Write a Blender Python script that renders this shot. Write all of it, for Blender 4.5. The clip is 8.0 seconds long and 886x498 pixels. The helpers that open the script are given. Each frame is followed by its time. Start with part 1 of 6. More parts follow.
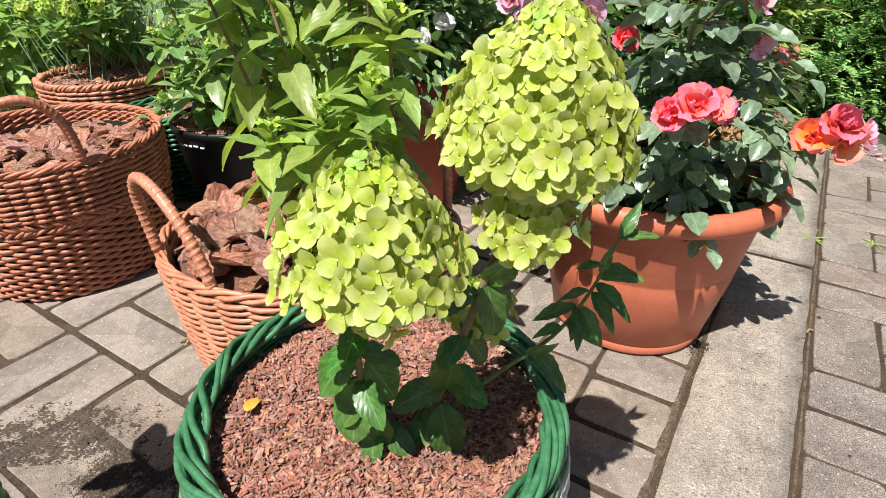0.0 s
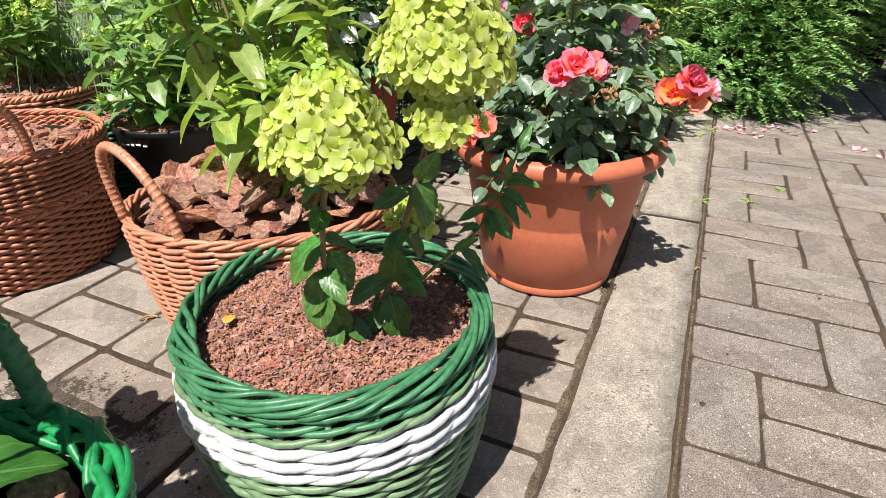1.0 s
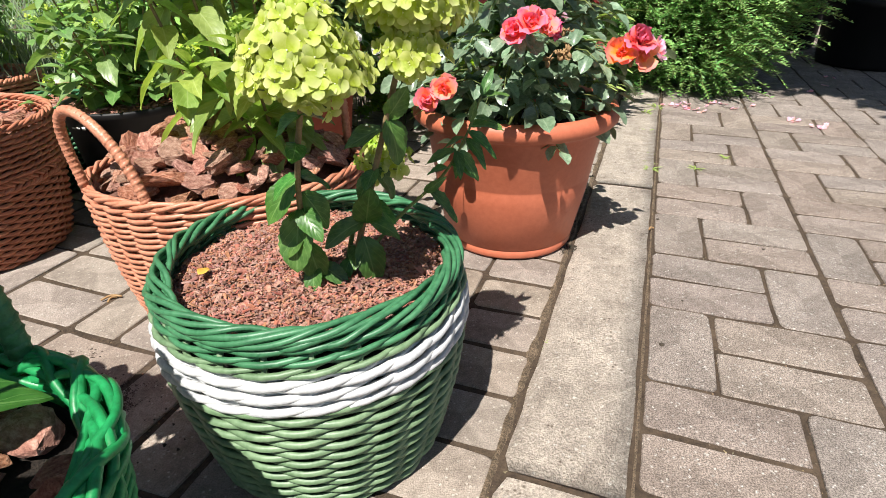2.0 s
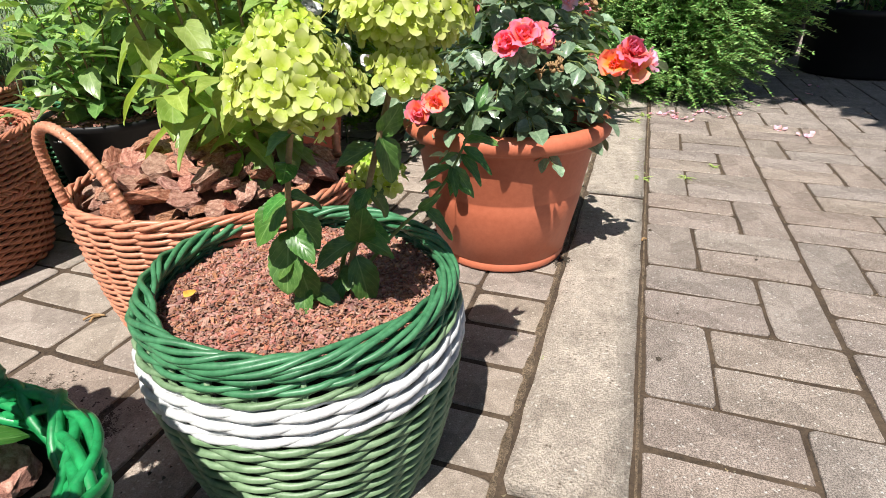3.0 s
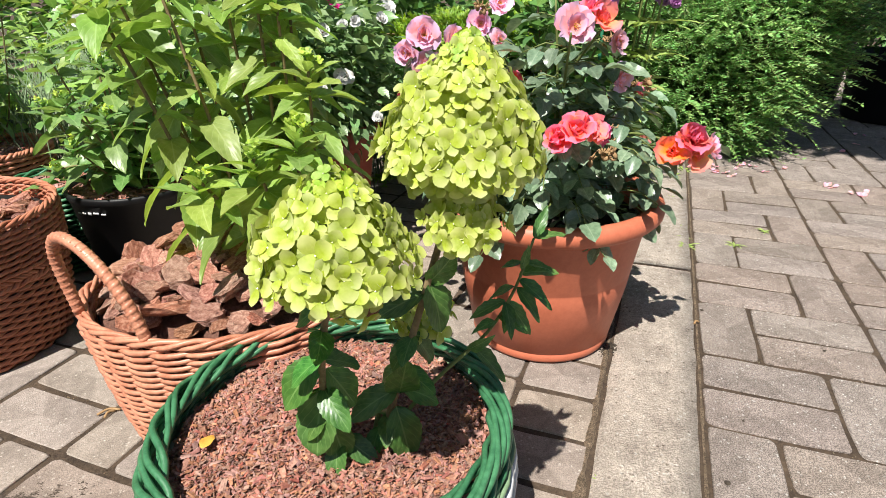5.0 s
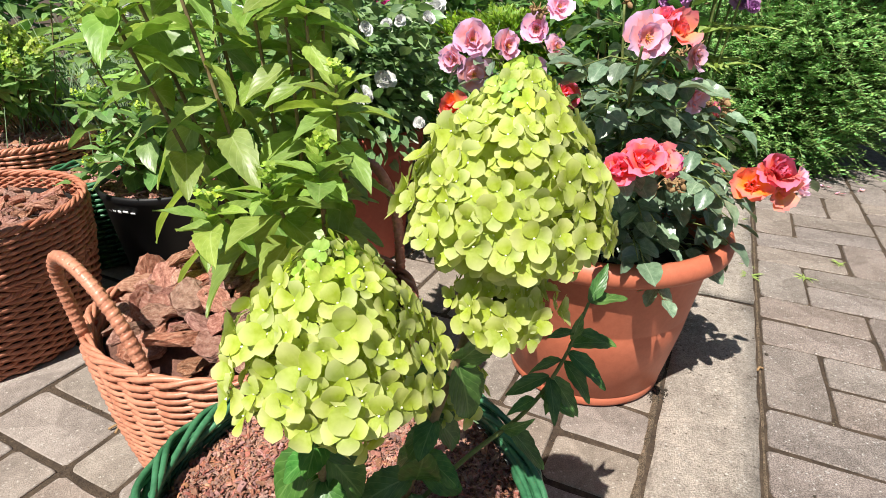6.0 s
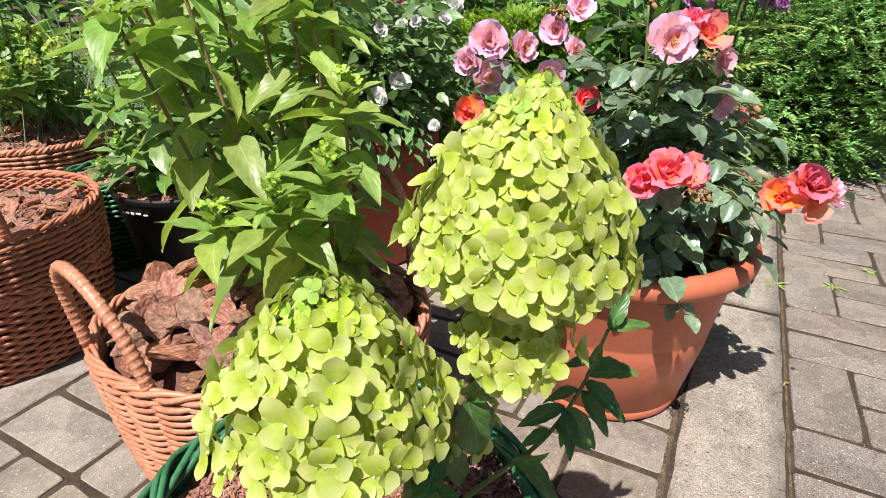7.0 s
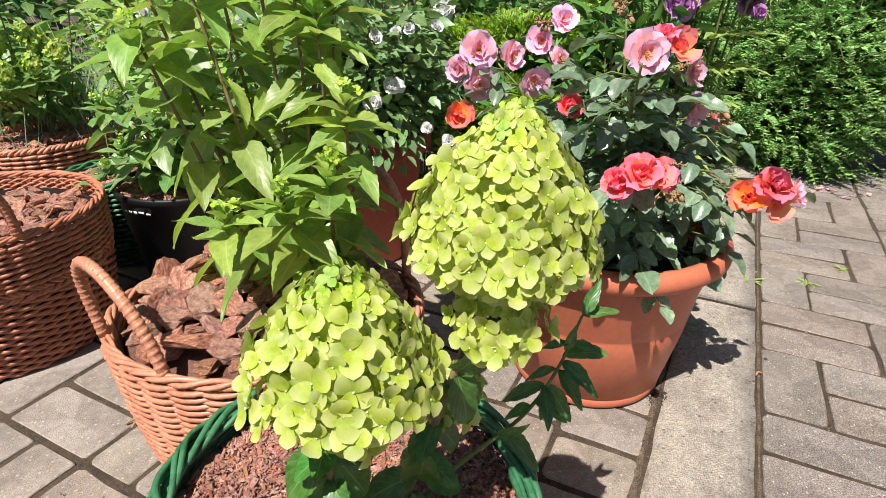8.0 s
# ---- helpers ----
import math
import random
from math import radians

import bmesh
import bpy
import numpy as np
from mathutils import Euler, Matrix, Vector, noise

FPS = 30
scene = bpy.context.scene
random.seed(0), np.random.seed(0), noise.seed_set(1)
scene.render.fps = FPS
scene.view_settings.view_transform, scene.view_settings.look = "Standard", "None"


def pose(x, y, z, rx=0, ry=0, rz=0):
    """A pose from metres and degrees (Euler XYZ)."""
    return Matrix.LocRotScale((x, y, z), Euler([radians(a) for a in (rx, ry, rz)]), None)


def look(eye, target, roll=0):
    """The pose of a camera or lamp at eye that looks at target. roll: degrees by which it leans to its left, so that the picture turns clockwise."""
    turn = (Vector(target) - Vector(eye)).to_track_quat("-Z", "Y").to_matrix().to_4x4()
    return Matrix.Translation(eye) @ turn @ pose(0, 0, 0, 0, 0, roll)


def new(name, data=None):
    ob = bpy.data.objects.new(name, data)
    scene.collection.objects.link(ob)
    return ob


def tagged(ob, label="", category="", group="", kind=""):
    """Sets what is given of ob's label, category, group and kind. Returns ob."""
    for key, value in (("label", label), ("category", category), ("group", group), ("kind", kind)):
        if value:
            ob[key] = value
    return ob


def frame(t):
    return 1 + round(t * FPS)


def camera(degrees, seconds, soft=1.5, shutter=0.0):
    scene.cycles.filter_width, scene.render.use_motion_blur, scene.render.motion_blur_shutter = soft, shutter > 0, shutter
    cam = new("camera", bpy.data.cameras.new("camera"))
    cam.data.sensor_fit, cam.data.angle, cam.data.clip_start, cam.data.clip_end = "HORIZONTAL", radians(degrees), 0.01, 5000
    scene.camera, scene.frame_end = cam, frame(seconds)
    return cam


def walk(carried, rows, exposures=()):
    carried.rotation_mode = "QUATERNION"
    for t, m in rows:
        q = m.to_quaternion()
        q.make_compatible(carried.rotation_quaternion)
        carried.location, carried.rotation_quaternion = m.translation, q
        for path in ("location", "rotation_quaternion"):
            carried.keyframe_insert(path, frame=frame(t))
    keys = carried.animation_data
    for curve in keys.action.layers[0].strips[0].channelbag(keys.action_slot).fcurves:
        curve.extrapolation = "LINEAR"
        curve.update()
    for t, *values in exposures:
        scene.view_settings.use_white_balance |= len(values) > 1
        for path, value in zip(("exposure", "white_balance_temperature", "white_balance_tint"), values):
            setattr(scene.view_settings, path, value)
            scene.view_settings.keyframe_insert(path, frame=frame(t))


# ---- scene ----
cam = camera(77.3, 8.0, soft=0.8)
PATH = [
    (0, (0.027, 0.024, 0.641), (-0.011, 1.75, -0.368), 0.2),
    (0.5, (0.031, -0.052, 0.613), (0.089, 1.69, -0.367), 0.0),
    (1, (0.022, -0.132, 0.612), (0.21, 1.618, -0.338), -0.2),
    (1.5, (0.008, -0.177, 0.584), (0.289, 1.56, -0.367), -0.3),
    (1.7, (0.004, -0.18, 0.568), (0.308, 1.55, -0.389), -0.4),
    (3, (-0.001, -0.157, 0.571), (0.374, 1.572, -0.362), -0.4),
    (3.5, (-0.01, -0.141, 0.588), (0.359, 1.609, -0.308), -0.8),
    (4, (-0.009, -0.128, 0.611), (0.351, 1.644, -0.244), -1.0),
    (4.5, (-0.018, -0.103, 0.623), (0.331, 1.677, -0.218), -1.0),
    (5, (-0.005, -0.039, 0.636), (0.303, 1.749, -0.206), -0.9),
    (5.2, (-0.005, -0.004, 0.644), (0.281, 1.781, -0.213), -0.6),
    (6.5, (0.023, 0.07, 0.648), (0.136, 1.87, -0.216), 0.3),
    (7, (0.021, 0.087, 0.652), (0.125, 1.884, -0.22), 0.1),
    (7.5, (0.024, 0.075, 0.659), (0.139, 1.871, -0.214), 0.2),
    (8, (0.017, 0.04, 0.672), (0.151, 1.833, -0.204), 0.5),
]
# the clip's camera opens up a little while it looks at the shaded basket, and closes over the bright heads
walk(cam, [(t, look(eye, target, roll)) for t, eye, target, roll in PATH], ((0, 0.72), (1.5, 0.79), (3.0, 0.81), (4.5, 0.78), (5.2, 0.76), (6.5, 0.69), (8, 0.68)))

# ---- light ----
SUN_AZ, SUN_EL = 238.0, 60.0        # where the sun stands: degrees from +x towards +y, and above the ground
world = bpy.data.worlds.new("sky")
scene.world = world
world.use_nodes = True
wn = world.node_tree.nodes
sky = wn.new("ShaderNodeTexSky")
sky.sky_type = "NISHITA"
sky.sun_disc = False
sky.sun_elevation = radians(SUN_EL)
sky.sun_rotation = radians(90 - SUN_AZ)
wn["Background"].inputs["Strength"].default_value = 0.046
world.node_tree.links.new(sky.outputs[0], wn["Background"].inputs["Color"])
sun_data = bpy.data.lights.new("sun", "SUN")
sun_data.energy, sun_data.angle, sun_data.color = 5.0, radians(0.53), (1.0, 0.955, 0.89)
sun = new("sun", sun_data)
sun_dir = Vector((math.cos(radians(SUN_AZ)) * math.cos(radians(SUN_EL)), math.sin(radians(SUN_AZ)) * math.cos(radians(SUN_EL)), math.sin(radians(SUN_EL))))
sun.matrix_world = look(sun_dir * 20, (0, 0, 0))

# ---- materials ----


def nodes_of(name):
    m = bpy.data.materials.new(name)
    m.use_nodes = True
    return m, m.node_tree.nodes, m.node_tree.links, m.node_tree.nodes["Principled BSDF"]


def ramp_of(n, stops):
    r = n.new("ShaderNodeValToRGB")
    e = r.color_ramp.elements
    while len(e) < len(stops):
        e.new(0.5)
    for el, (p, c) in zip(e, stops):
        el.position, el.color = p, (*c, 1)
    return r


def noise_of(n, l, scale, detail=5.0, rough=0.6, coords=None):
    t = n.new("ShaderNodeTexNoise")
    t.inputs["Scale"].default_value, t.inputs["Detail"].default_value, t.inputs["Roughness"].default_value = scale, detail, rough
    if coords is not None:
        l.new(coords, t.inputs["Vector"])
    return t


def math_of(n, l, op, a, b=None):
    m = n.new("ShaderNodeMath")
    m.operation = op
    for i, v in enumerate((a, b)):
        if v is None:
            continue
        if isinstance(v, (int, float)):
            m.inputs[i].default_value = v
        else:
            l.new(v, m.inputs[i])
    return m.outputs[0]


def mixed(n, l, fac, a, b, blend="MIX"):
    m = n.new("ShaderNodeMix")
    m.data_type, m.blend_type = "RGBA", blend
    for key, v in ((0, fac), (6, a), (7, b)):
        if isinstance(v, (int, float)):
            m.inputs[key].default_value = v
        elif isinstance(v, tuple):
            m.inputs[key].default_value = (*v, 1)
        else:
            l.new(v, m.inputs[key])
    return m.outputs[2]


def varied(n, l, colour, hue=0.0, value=0.2, sat=0.0, island=False):
    """Shift a colour from piece to piece."""
    if island:
        rnd = n.new("ShaderNodeNewGeometry").outputs["Random Per Island"]
    else:
        rnd = n.new("ShaderNodeObjectInfo").outputs["Random"]
    h = n.new("ShaderNodeHueSaturation")
    l.new(colour, h.inputs["Color"])
    l.new(math_of(n, l, "ADD", math_of(n, l, "MULTIPLY", rnd, 2 * value), 1 - value), h.inputs["Value"])
    r2 = math_of(n, l, "FRACT", math_of(n, l, "MULTIPLY", rnd, 17.3))
    l.new(math_of(n, l, "ADD", math_of(n, l, "MULTIPLY", r2, 2 * hue), 0.5 - hue), h.inputs["Hue"])
    r3 = math_of(n, l, "FRACT", math_of(n, l, "MULTIPLY", rnd, 41.7))
    l.new(math_of(n, l, "ADD", math_of(n, l, "MULTIPLY", r3, 2 * sat), 1 - sat), h.inputs["Saturation"])
    return h.outputs[0]


def bumped(n, l, b, height, strength, distance):
    u = n.new("ShaderNodeBump")
    u.inputs["Strength"].default_value, u.inputs["Distance"].default_value = strength, distance
    l.new(height, u.inputs["Height"])
    l.new(u.outputs[0], b.inputs["Normal"])


def surface(name, dark, light, coarse=8.0, fine=90.0, rough=0.8, bump=0.4, depth=0.002, island=None, hue=0.0, value=0.15, sat=0.05, speck=None, spec=0.4, mid=0.5, grain=None, pits=None):
    """A mineral, woody or painted surface with variation at two scales."""
    m, n, l, b = nodes_of(name)
    co = n.new("ShaderNodeTexCoord").outputs["Object"]
    a, f = noise_of(n, l, coarse, 4, 0.6, co), noise_of(n, l, fine, 6, 0.7, co)
    both = math_of(n, l, "ADD", math_of(n, l, "MULTIPLY", a.outputs["Fac"], mid), math_of(n, l, "MULTIPLY", f.outputs["Fac"], 1 - mid))
    r = ramp_of(n, [(0.33, dark), (0.67, light)])
    l.new(both, r.inputs[0])
    c = r.outputs[0]
    if speck:
        v = n.new("ShaderNodeTexVoronoi")
        v.inputs["Scale"].default_value = speck[0]
        l.new(co, v.inputs["Vector"])
        s = ramp_of(n, [(0.16, (1, 1, 1)), (0.30, (0, 0, 0))])
        l.new(v.outputs["Distance"], s.inputs[0])
        gate = ramp_of(n, [(0.46, (0, 0, 0)), (0.56, (0.9, 0.9, 0.9))])
        l.new(noise_of(n, l, speck[0] * 0.6, 2, 0.5, co).outputs["Fac"], gate.inputs[0])
        c = mixed(n, l, math_of(n, l, "MULTIPLY", s.outputs[0], gate.outputs[0]), c, speck[1])
    if grain:
        g = noise_of(n, l, grain[0], 3, 0.75, co)
        gr = ramp_of(n, [(0.41, (1 - grain[1],) * 3), (0.59, (1 + grain[1] * 0.55,) * 3)])
        l.new(g.outputs["Fac"], gr.inputs[0])
        c = mixed(n, l, 1.0, c, gr.outputs[0], "MULTIPLY")
        f = g
    if pits:
        v = n.new("ShaderNodeTexVoronoi")
        v.inputs["Scale"].default_value = pits[0]
        l.new(co, v.inputs["Vector"])
        hole = ramp_of(n, [(0.10, (1, 1, 1)), (0.34, (0, 0, 0))])
        l.new(v.outputs["Distance"], hole.inputs[0])
        where = ramp_of(n, [(0.50, (0, 0, 0)), (0.60, (pits[2],) * 3)])
        l.new(noise_of(n, l, pits[0] * 0.22, 4, 0.65, co).outputs["Fac"], where.inputs[0])
        c = mixed(n, l, math_of(n, l, "MULTIPLY", hole.outputs[0], where.outputs[0]), c, pits[1])
        worn = ramp_of(n, [(0.38, (0.86, 0.855, 0.85)), (0.64, (1.06, 1.06, 1.06))])
        l.new(noise_of(n, l, 23.0, 6, 0.7, co).outputs["Fac"], worn.inputs[0])
        c = mixed(n, l, 1.0, c, worn.outputs[0], "MULTIPLY")
    if island is not None:
        c = varied(n, l, c, hue, value, sat, island)
    l.new(c, b.inputs["Base Color"])
    b.inputs["Roughness"].default_value, b.inputs["Specular IOR Level"].default_value = rough, spec
    if bump:
        bumped(n, l, b, f.outputs["Fac"], bump, depth)
    return m


def leaf_surface(name, dark, light, vein, gloss=0.42, clear=0.35, hue=0.02, value=0.22, island=False, veins=6.0, spec=0.45, edge=None, relief=0.3):
    """A leaf or petal: two tones, a midrib and side veins along its own length, and light through it."""
    m, n, l, b = nodes_of(name)
    uv = n.new("ShaderNodeTexCoord").outputs["UV"]
    sep = n.new("ShaderNodeSeparateXYZ")
    l.new(uv, sep.inputs[0])
    across = math_of(n, l, "ABSOLUTE", math_of(n, l, "SUBTRACT", sep.outputs[0], 0.5))
    co = n.new("ShaderNodeTexCoord").outputs["Object"]
    big = noise_of(n, l, 4.0, 4, 0.5, co)
    r = ramp_of(n, [(0.35, dark), (0.68, light)])
    l.new(big.outputs["Fac"], r.inputs[0])
    wave = math_of(n, l, "FRACT", math_of(n, l, "SUBTRACT", math_of(n, l, "MULTIPLY", sep.outputs[1], veins), math_of(n, l, "MULTIPLY", across, veins * 0.9)))
    side = math_of(n, l, "MULTIPLY", math_of(n, l, "LESS_THAN", wave, 0.10), 0.45)
    mid = math_of(n, l, "MULTIPLY", math_of(n, l, "LESS_THAN", across, 0.025), 0.8)
    line = math_of(n, l, "MAXIMUM", side, mid)
    c = mixed(n, l, line, r.outputs[0], vein) if veins else r.outputs[0]
    if edge:
        far = ramp_of(n, [(0.45, (0, 0, 0)), (0.95, (1, 1, 1))])
        l.new(sep.outputs[1], far.inputs[0])
        c = mixed(n, l, far.outputs[0], c, edge)
    c = varied(n, l, c, hue, value, 0.08, island)
    l.new(c, b.inputs["Base Color"])
    b.inputs["Roughness"].default_value, b.inputs["Specular IOR Level"].default_value = gloss, spec
    if veins:
        pillow = math_of(n, l, "ADD", math_of(n, l, "MULTIPLY", big.outputs["Fac"], 0.4), math_of(n, l, "PINGPONG", wave, 0.5))
        bumped(n, l, b, pillow, relief, 0.001)
    else:
        bumped(n, l, b, noise_of(n, l, 14, 3, 0.6, co).outputs["Fac"], 0.2, 0.001)
    tr = n.new("ShaderNodeBsdfTranslucent")
    warm = mixed(n, l, 0.6, c, (1.0, 1.0, 0.35), "MULTIPLY")
    l.new(warm if veins else c, tr.inputs["Color"])
    mix = n.new("ShaderNodeMixShader")
    mix.inputs[0].default_value = clear
    l.new(b.outputs[0], mix.inputs[1])
    l.new(tr.outputs[0], mix.inputs[2])
    l.new(mix.outputs[0], n["Material Output"].inputs["Surface"])
    return m


M_PAVER = surface("paver_concrete", (0.185, 0.151, 0.129), (0.400, 0.336, 0.293), 7, 60, 0.9, 0.9, 0.003, False, 0.006, 0.11, 0.15, (130.0, (0.55, 0.52, 0.48)), 0.25, 0.5, (430.0, 0.52), (170.0, (0.10, 0.08, 0.065), 0.7))
M_PAVER_YARD = surface("bleached_paver_concrete", (0.200, 0.164, 0.136), (0.435, 0.368, 0.312), 7, 60, 0.9, 0.8, 0.003, False, 0.006, 0.11, 0.15, (130.0, (0.50, 0.45, 0.39)), 0.25, 0.6, (430.0, 0.22), (150.0, (0.13, 0.10, 0.08), 0.6))
M_KERB = surface("kerb_concrete", (0.31, 0.264, 0.222), (0.65, 0.570, 0.488), 11, 70, 0.9, 1.0, 0.006, False, 0.0, 0.06, 0.05, (95.0, (0.66, 0.62, 0.56)), 0.25, 0.5, (300.0, 0.30), (110.0, (0.14, 0.110, 0.084), 1.0))
M_SAND = surface("joint_soil", (0.022, 0.014, 0.009), (0.120, 0.084, 0.055), 16, 150, 0.95, 0.9, 0.006, None)
M_MOSS = surface("joint_moss", (0.05, 0.06, 0.015), (0.14, 0.14, 0.05), 60, 300, 0.95, 0.8, 0.004, None)
M_WET = surface('damp_soil', (0.02, 0.016, 0.012), (0.09, 0.07, 0.05), 14, 110, 0.9, 0.8, 0.004, None)
M_MULCH_GRIT = surface('joint_grit', (0.10, 0.075, 0.045), (0.30, 0.24, 0.16), 30, 200, 0.95, 0.5, 0.001, True, 0.02, 0.4, 0.2)
M_EARTH = surface('packed_earth', (0.050, 0.037, 0.020), (0.29, 0.21, 0.14), 60, 170, 0.95, 1.0, 0.004, None, grain=(420.0, 0.5))
M_EARTH_DARK = surface('spilled_soil', (0.030, 0.022, 0.016), (0.135, 0.102, 0.078), 30, 170, 0.95, 0.8, 0.002, None, grain=(420.0, 0.4))
M_SOIL = surface("dark_soil", (0.012, 0.009, 0.007), (0.05, 0.036, 0.026), 20, 160, 0.95, 1.0, 0.01, None)
M_MULCH = surface("mulch_ground", (0.08, 0.034, 0.023), (0.34, 0.165, 0.115), 30, 190, 0.9, 1.0, 0.008, None)
M_CHIP = surface("mulch_chips", (0.155, 0.064, 0.046), (0.47, 0.240, 0.175), 40, 320, 0.85, 0.6, 0.001, True, 0.018, 0.34, 0.22)


def bark_surface():
    """Flaking bark: thin layers in tone and relief."""
    m, n, l, b = nodes_of("bark_flakes")
    co = n.new("ShaderNodeTexCoord").outputs["Object"]
    stretch = n.new("ShaderNodeMapping")
    stretch.inputs["Scale"].default_value = (2.2, 3.0, 7.0)
    l.new(co, stretch.inputs["Vector"])
    a = noise_of(n, l, 3.0, 8, 0.7, stretch.outputs[0])
    r = ramp_of(n, [(0.30, (0.12, 0.043, 0.027)), (0.48, (0.38, 0.172, 0.116)), (0.70, (0.64, 0.400, 0.300))])
    l.new(a.outputs["Fac"], r.inputs[0])
    l.new(varied(n, l, r.outputs[0], 0.012, 0.28, 0.15), b.inputs["Base Color"])
    b.inputs["Roughness"].default_value = 0.8
    bumped(n, l, b, a.outputs["Fac"], 1.0, 0.006)
    return m


M_BARK = bark_surface()
M_GREEN = surface("green_painted_willow", (0.016, 0.085, 0.034), (0.075, 0.245, 0.115), 30, 160, 0.42, 0.35, 0.0008, None, speck=None, spec=0.5)
M_OLIVE = surface("faded_green_willow", (0.072, 0.138, 0.064), (0.215, 0.315, 0.180), 25, 160, 0.45, 0.35, 0.0008, None, spec=0.5)
M_EMERALD = surface("bright_green_willow", (0.006, 0.115, 0.030), (0.018, 0.33, 0.10), 30, 160, 0.42, 0.35, 0.0008, None, spec=0.5)
M_WHITE = surface("white_painted_willow", (0.36, 0.375, 0.385), (0.66, 0.665, 0.66), 25, 170, 0.5, 0.35, 0.0008, None)
M_ORANGE = surface("varnished_orange_willow", (0.33, 0.110, 0.058), (0.65, 0.300, 0.190), 26, 170, 0.40, 0.35, 0.0008, None, spec=0.4)
M_BROWN = surface("varnished_brown_willow", (0.30, 0.096, 0.050), (0.56, 0.240, 0.145), 26, 170, 0.48, 0.35, 0.0008, None, spec=0.4)
M_LINER = surface("dark_liner", (0.010, 0.009, 0.008), (0.03, 0.026, 0.022), 20, 120, 0.7, 0.3, 0.001, None)
M_TERRA = surface("terracotta_plastic", (0.41, 0.110, 0.056), (0.55, 0.165, 0.090), 5, 90, 0.5, 0.10, 0.0006, None, spec=0.45)
# the back pot's red, darkened so the colour carries the bush's shade
M_TERRA_SHADED = surface("shaded_red_clay", (0.24, 0.045, 0.026), (0.36, 0.075, 0.040), 6, 90, 0.6, 0.15, 0.001, None)
M_BLACK = surface("black_plastic", (0.0045, 0.0045, 0.005), (0.010, 0.010, 0.011), 12, 120, 0.5, 0.15, 0.0006, None, spec=0.3)
M_CHALK = surface("white_marker", (0.75, 0.75, 0.75), (0.85, 0.85, 0.85), 40, 200, 0.7, 0.0, 0.0, None)
M_STEM = surface("woody_stem", (0.13, 0.090, 0.042), (0.30, 0.22, 0.11), 60, 300, 0.7, 0.5, 0.001, None)
M_GSTEM = surface("green_stem", (0.08, 0.11, 0.025), (0.20, 0.24, 0.07), 60, 300, 0.6, 0.3, 0.001, None)
M_STAKE = surface("green_stake", (0.01, 0.10, 0.05), (0.02, 0.16, 0.08), 60, 300, 0.5, 0.2, 0.0005, None)

M_LEAF = leaf_surface("hydrangea_leaf", (0.048, 0.132, 0.028), (0.120, 0.260, 0.060), (0.18, 0.32, 0.10), 0.36, 0.28, spec=0.5)
M_LEAF_TALL = leaf_surface("bright_hydrangea_leaf", (0.225, 0.355, 0.066), (0.385, 0.535, 0.140), (0.42, 0.56, 0.20), 0.40, 0.46, spec=0.6)
M_LEAF_MID = leaf_surface("garden_leaf", (0.155, 0.285, 0.080), (0.290, 0.460, 0.155), (0.34, 0.50, 0.20), 0.38, 0.40, spec=0.6)
M_LEAF_MID_FAR = leaf_surface("small_rose_leaf", (0.130, 0.225, 0.085), (0.250, 0.390, 0.160), (0.28, 0.42, 0.18), 0.34, 0.30, 0.02, 0.3, True, spec=0.6)
M_LEAF_ROSE = leaf_surface("rose_leaf", (0.118, 0.192, 0.112), (0.245, 0.345, 0.220), (0.28, 0.37, 0.25), 0.33, 0.26, 0.02, 0.35, False, 6.0, 0.8, relief=0.15)
M_LEAF_BACK = leaf_surface("shrub_leaf", (0.215, 0.370, 0.080), (0.360, 0.530, 0.150), (0.42, 0.58, 0.2), 0.36, 0.35, 0.025, 0.32, True)
M_LEAF_DARK = leaf_surface("dark_shrub_leaf", (0.055, 0.140, 0.030), (0.130, 0.260, 0.065), (0.18, 0.30, 0.10), 0.40, 0.25, 0.02, 0.32, True)
M_NEEDLE = leaf_surface("juniper_needles", (0.150, 0.325, 0.078), (0.315, 0.535, 0.170), (0.1, 0.2, 0.05), 0.5, 0.25, 0.025, 0.35, True, 0.0)
M_THUJA = leaf_surface("thuja_scales", (0.170, 0.310, 0.020), (0.330, 0.490, 0.050), (0.1, 0.2, 0.05), 0.5, 0.25, 0.02, 0.3, True, 0.0)
M_SILVER = leaf_surface("silver_grass", (0.15, 0.24, 0.11), (0.29, 0.38, 0.22), (0.2, 0.3, 0.2), 0.5, 0.25, 0.02, 0.25, True, 0.0)
M_LIME = leaf_surface("lime_floret", (0.412, 0.515, 0.060), (0.548, 0.638, 0.140), (0.5, 0.6, 0.2), 0.55, 0.42, 0.012, 0.14, True, 0.0, 0.3, (0.655, 0.70, 0.268))
M_LIME_BUD = leaf_surface("young_lime_floret", (0.32, 0.48, 0.050), (0.48, 0.62, 0.11), (0.4, 0.5, 0.1), 0.55, 0.30, 0.02, 0.15, False, 0.0, 0.3)
M_EYE = surface("floret_eye", (0.65, 0.68, 0.42), (0.85, 0.86, 0.62), 40, 200, 0.6, 0.0, 0.0, None)
M_CORAL = leaf_surface("coral_petal", (0.92, 0.150, 0.090), (0.95, 0.30, 0.13), (0, 0, 0), 0.55, 0.38, 0.03, 0.14, False, 0.0, 0.3, (0.95, 0.24, 0.33))
M_PINK = leaf_surface("pink_petal", (0.90, 0.36, 0.34), (0.92, 0.52, 0.58), (0, 0, 0), 0.55, 0.40, 0.025, 0.12, False, 0.0, 0.3, (0.90, 0.62, 0.88))
M_MAGENTA = leaf_surface("magenta_petal", (0.55, 0.03, 0.22), (0.70, 0.10, 0.36), (0, 0, 0), 0.55, 0.3, 0.01, 0.12, False, 0.0, 0.3)
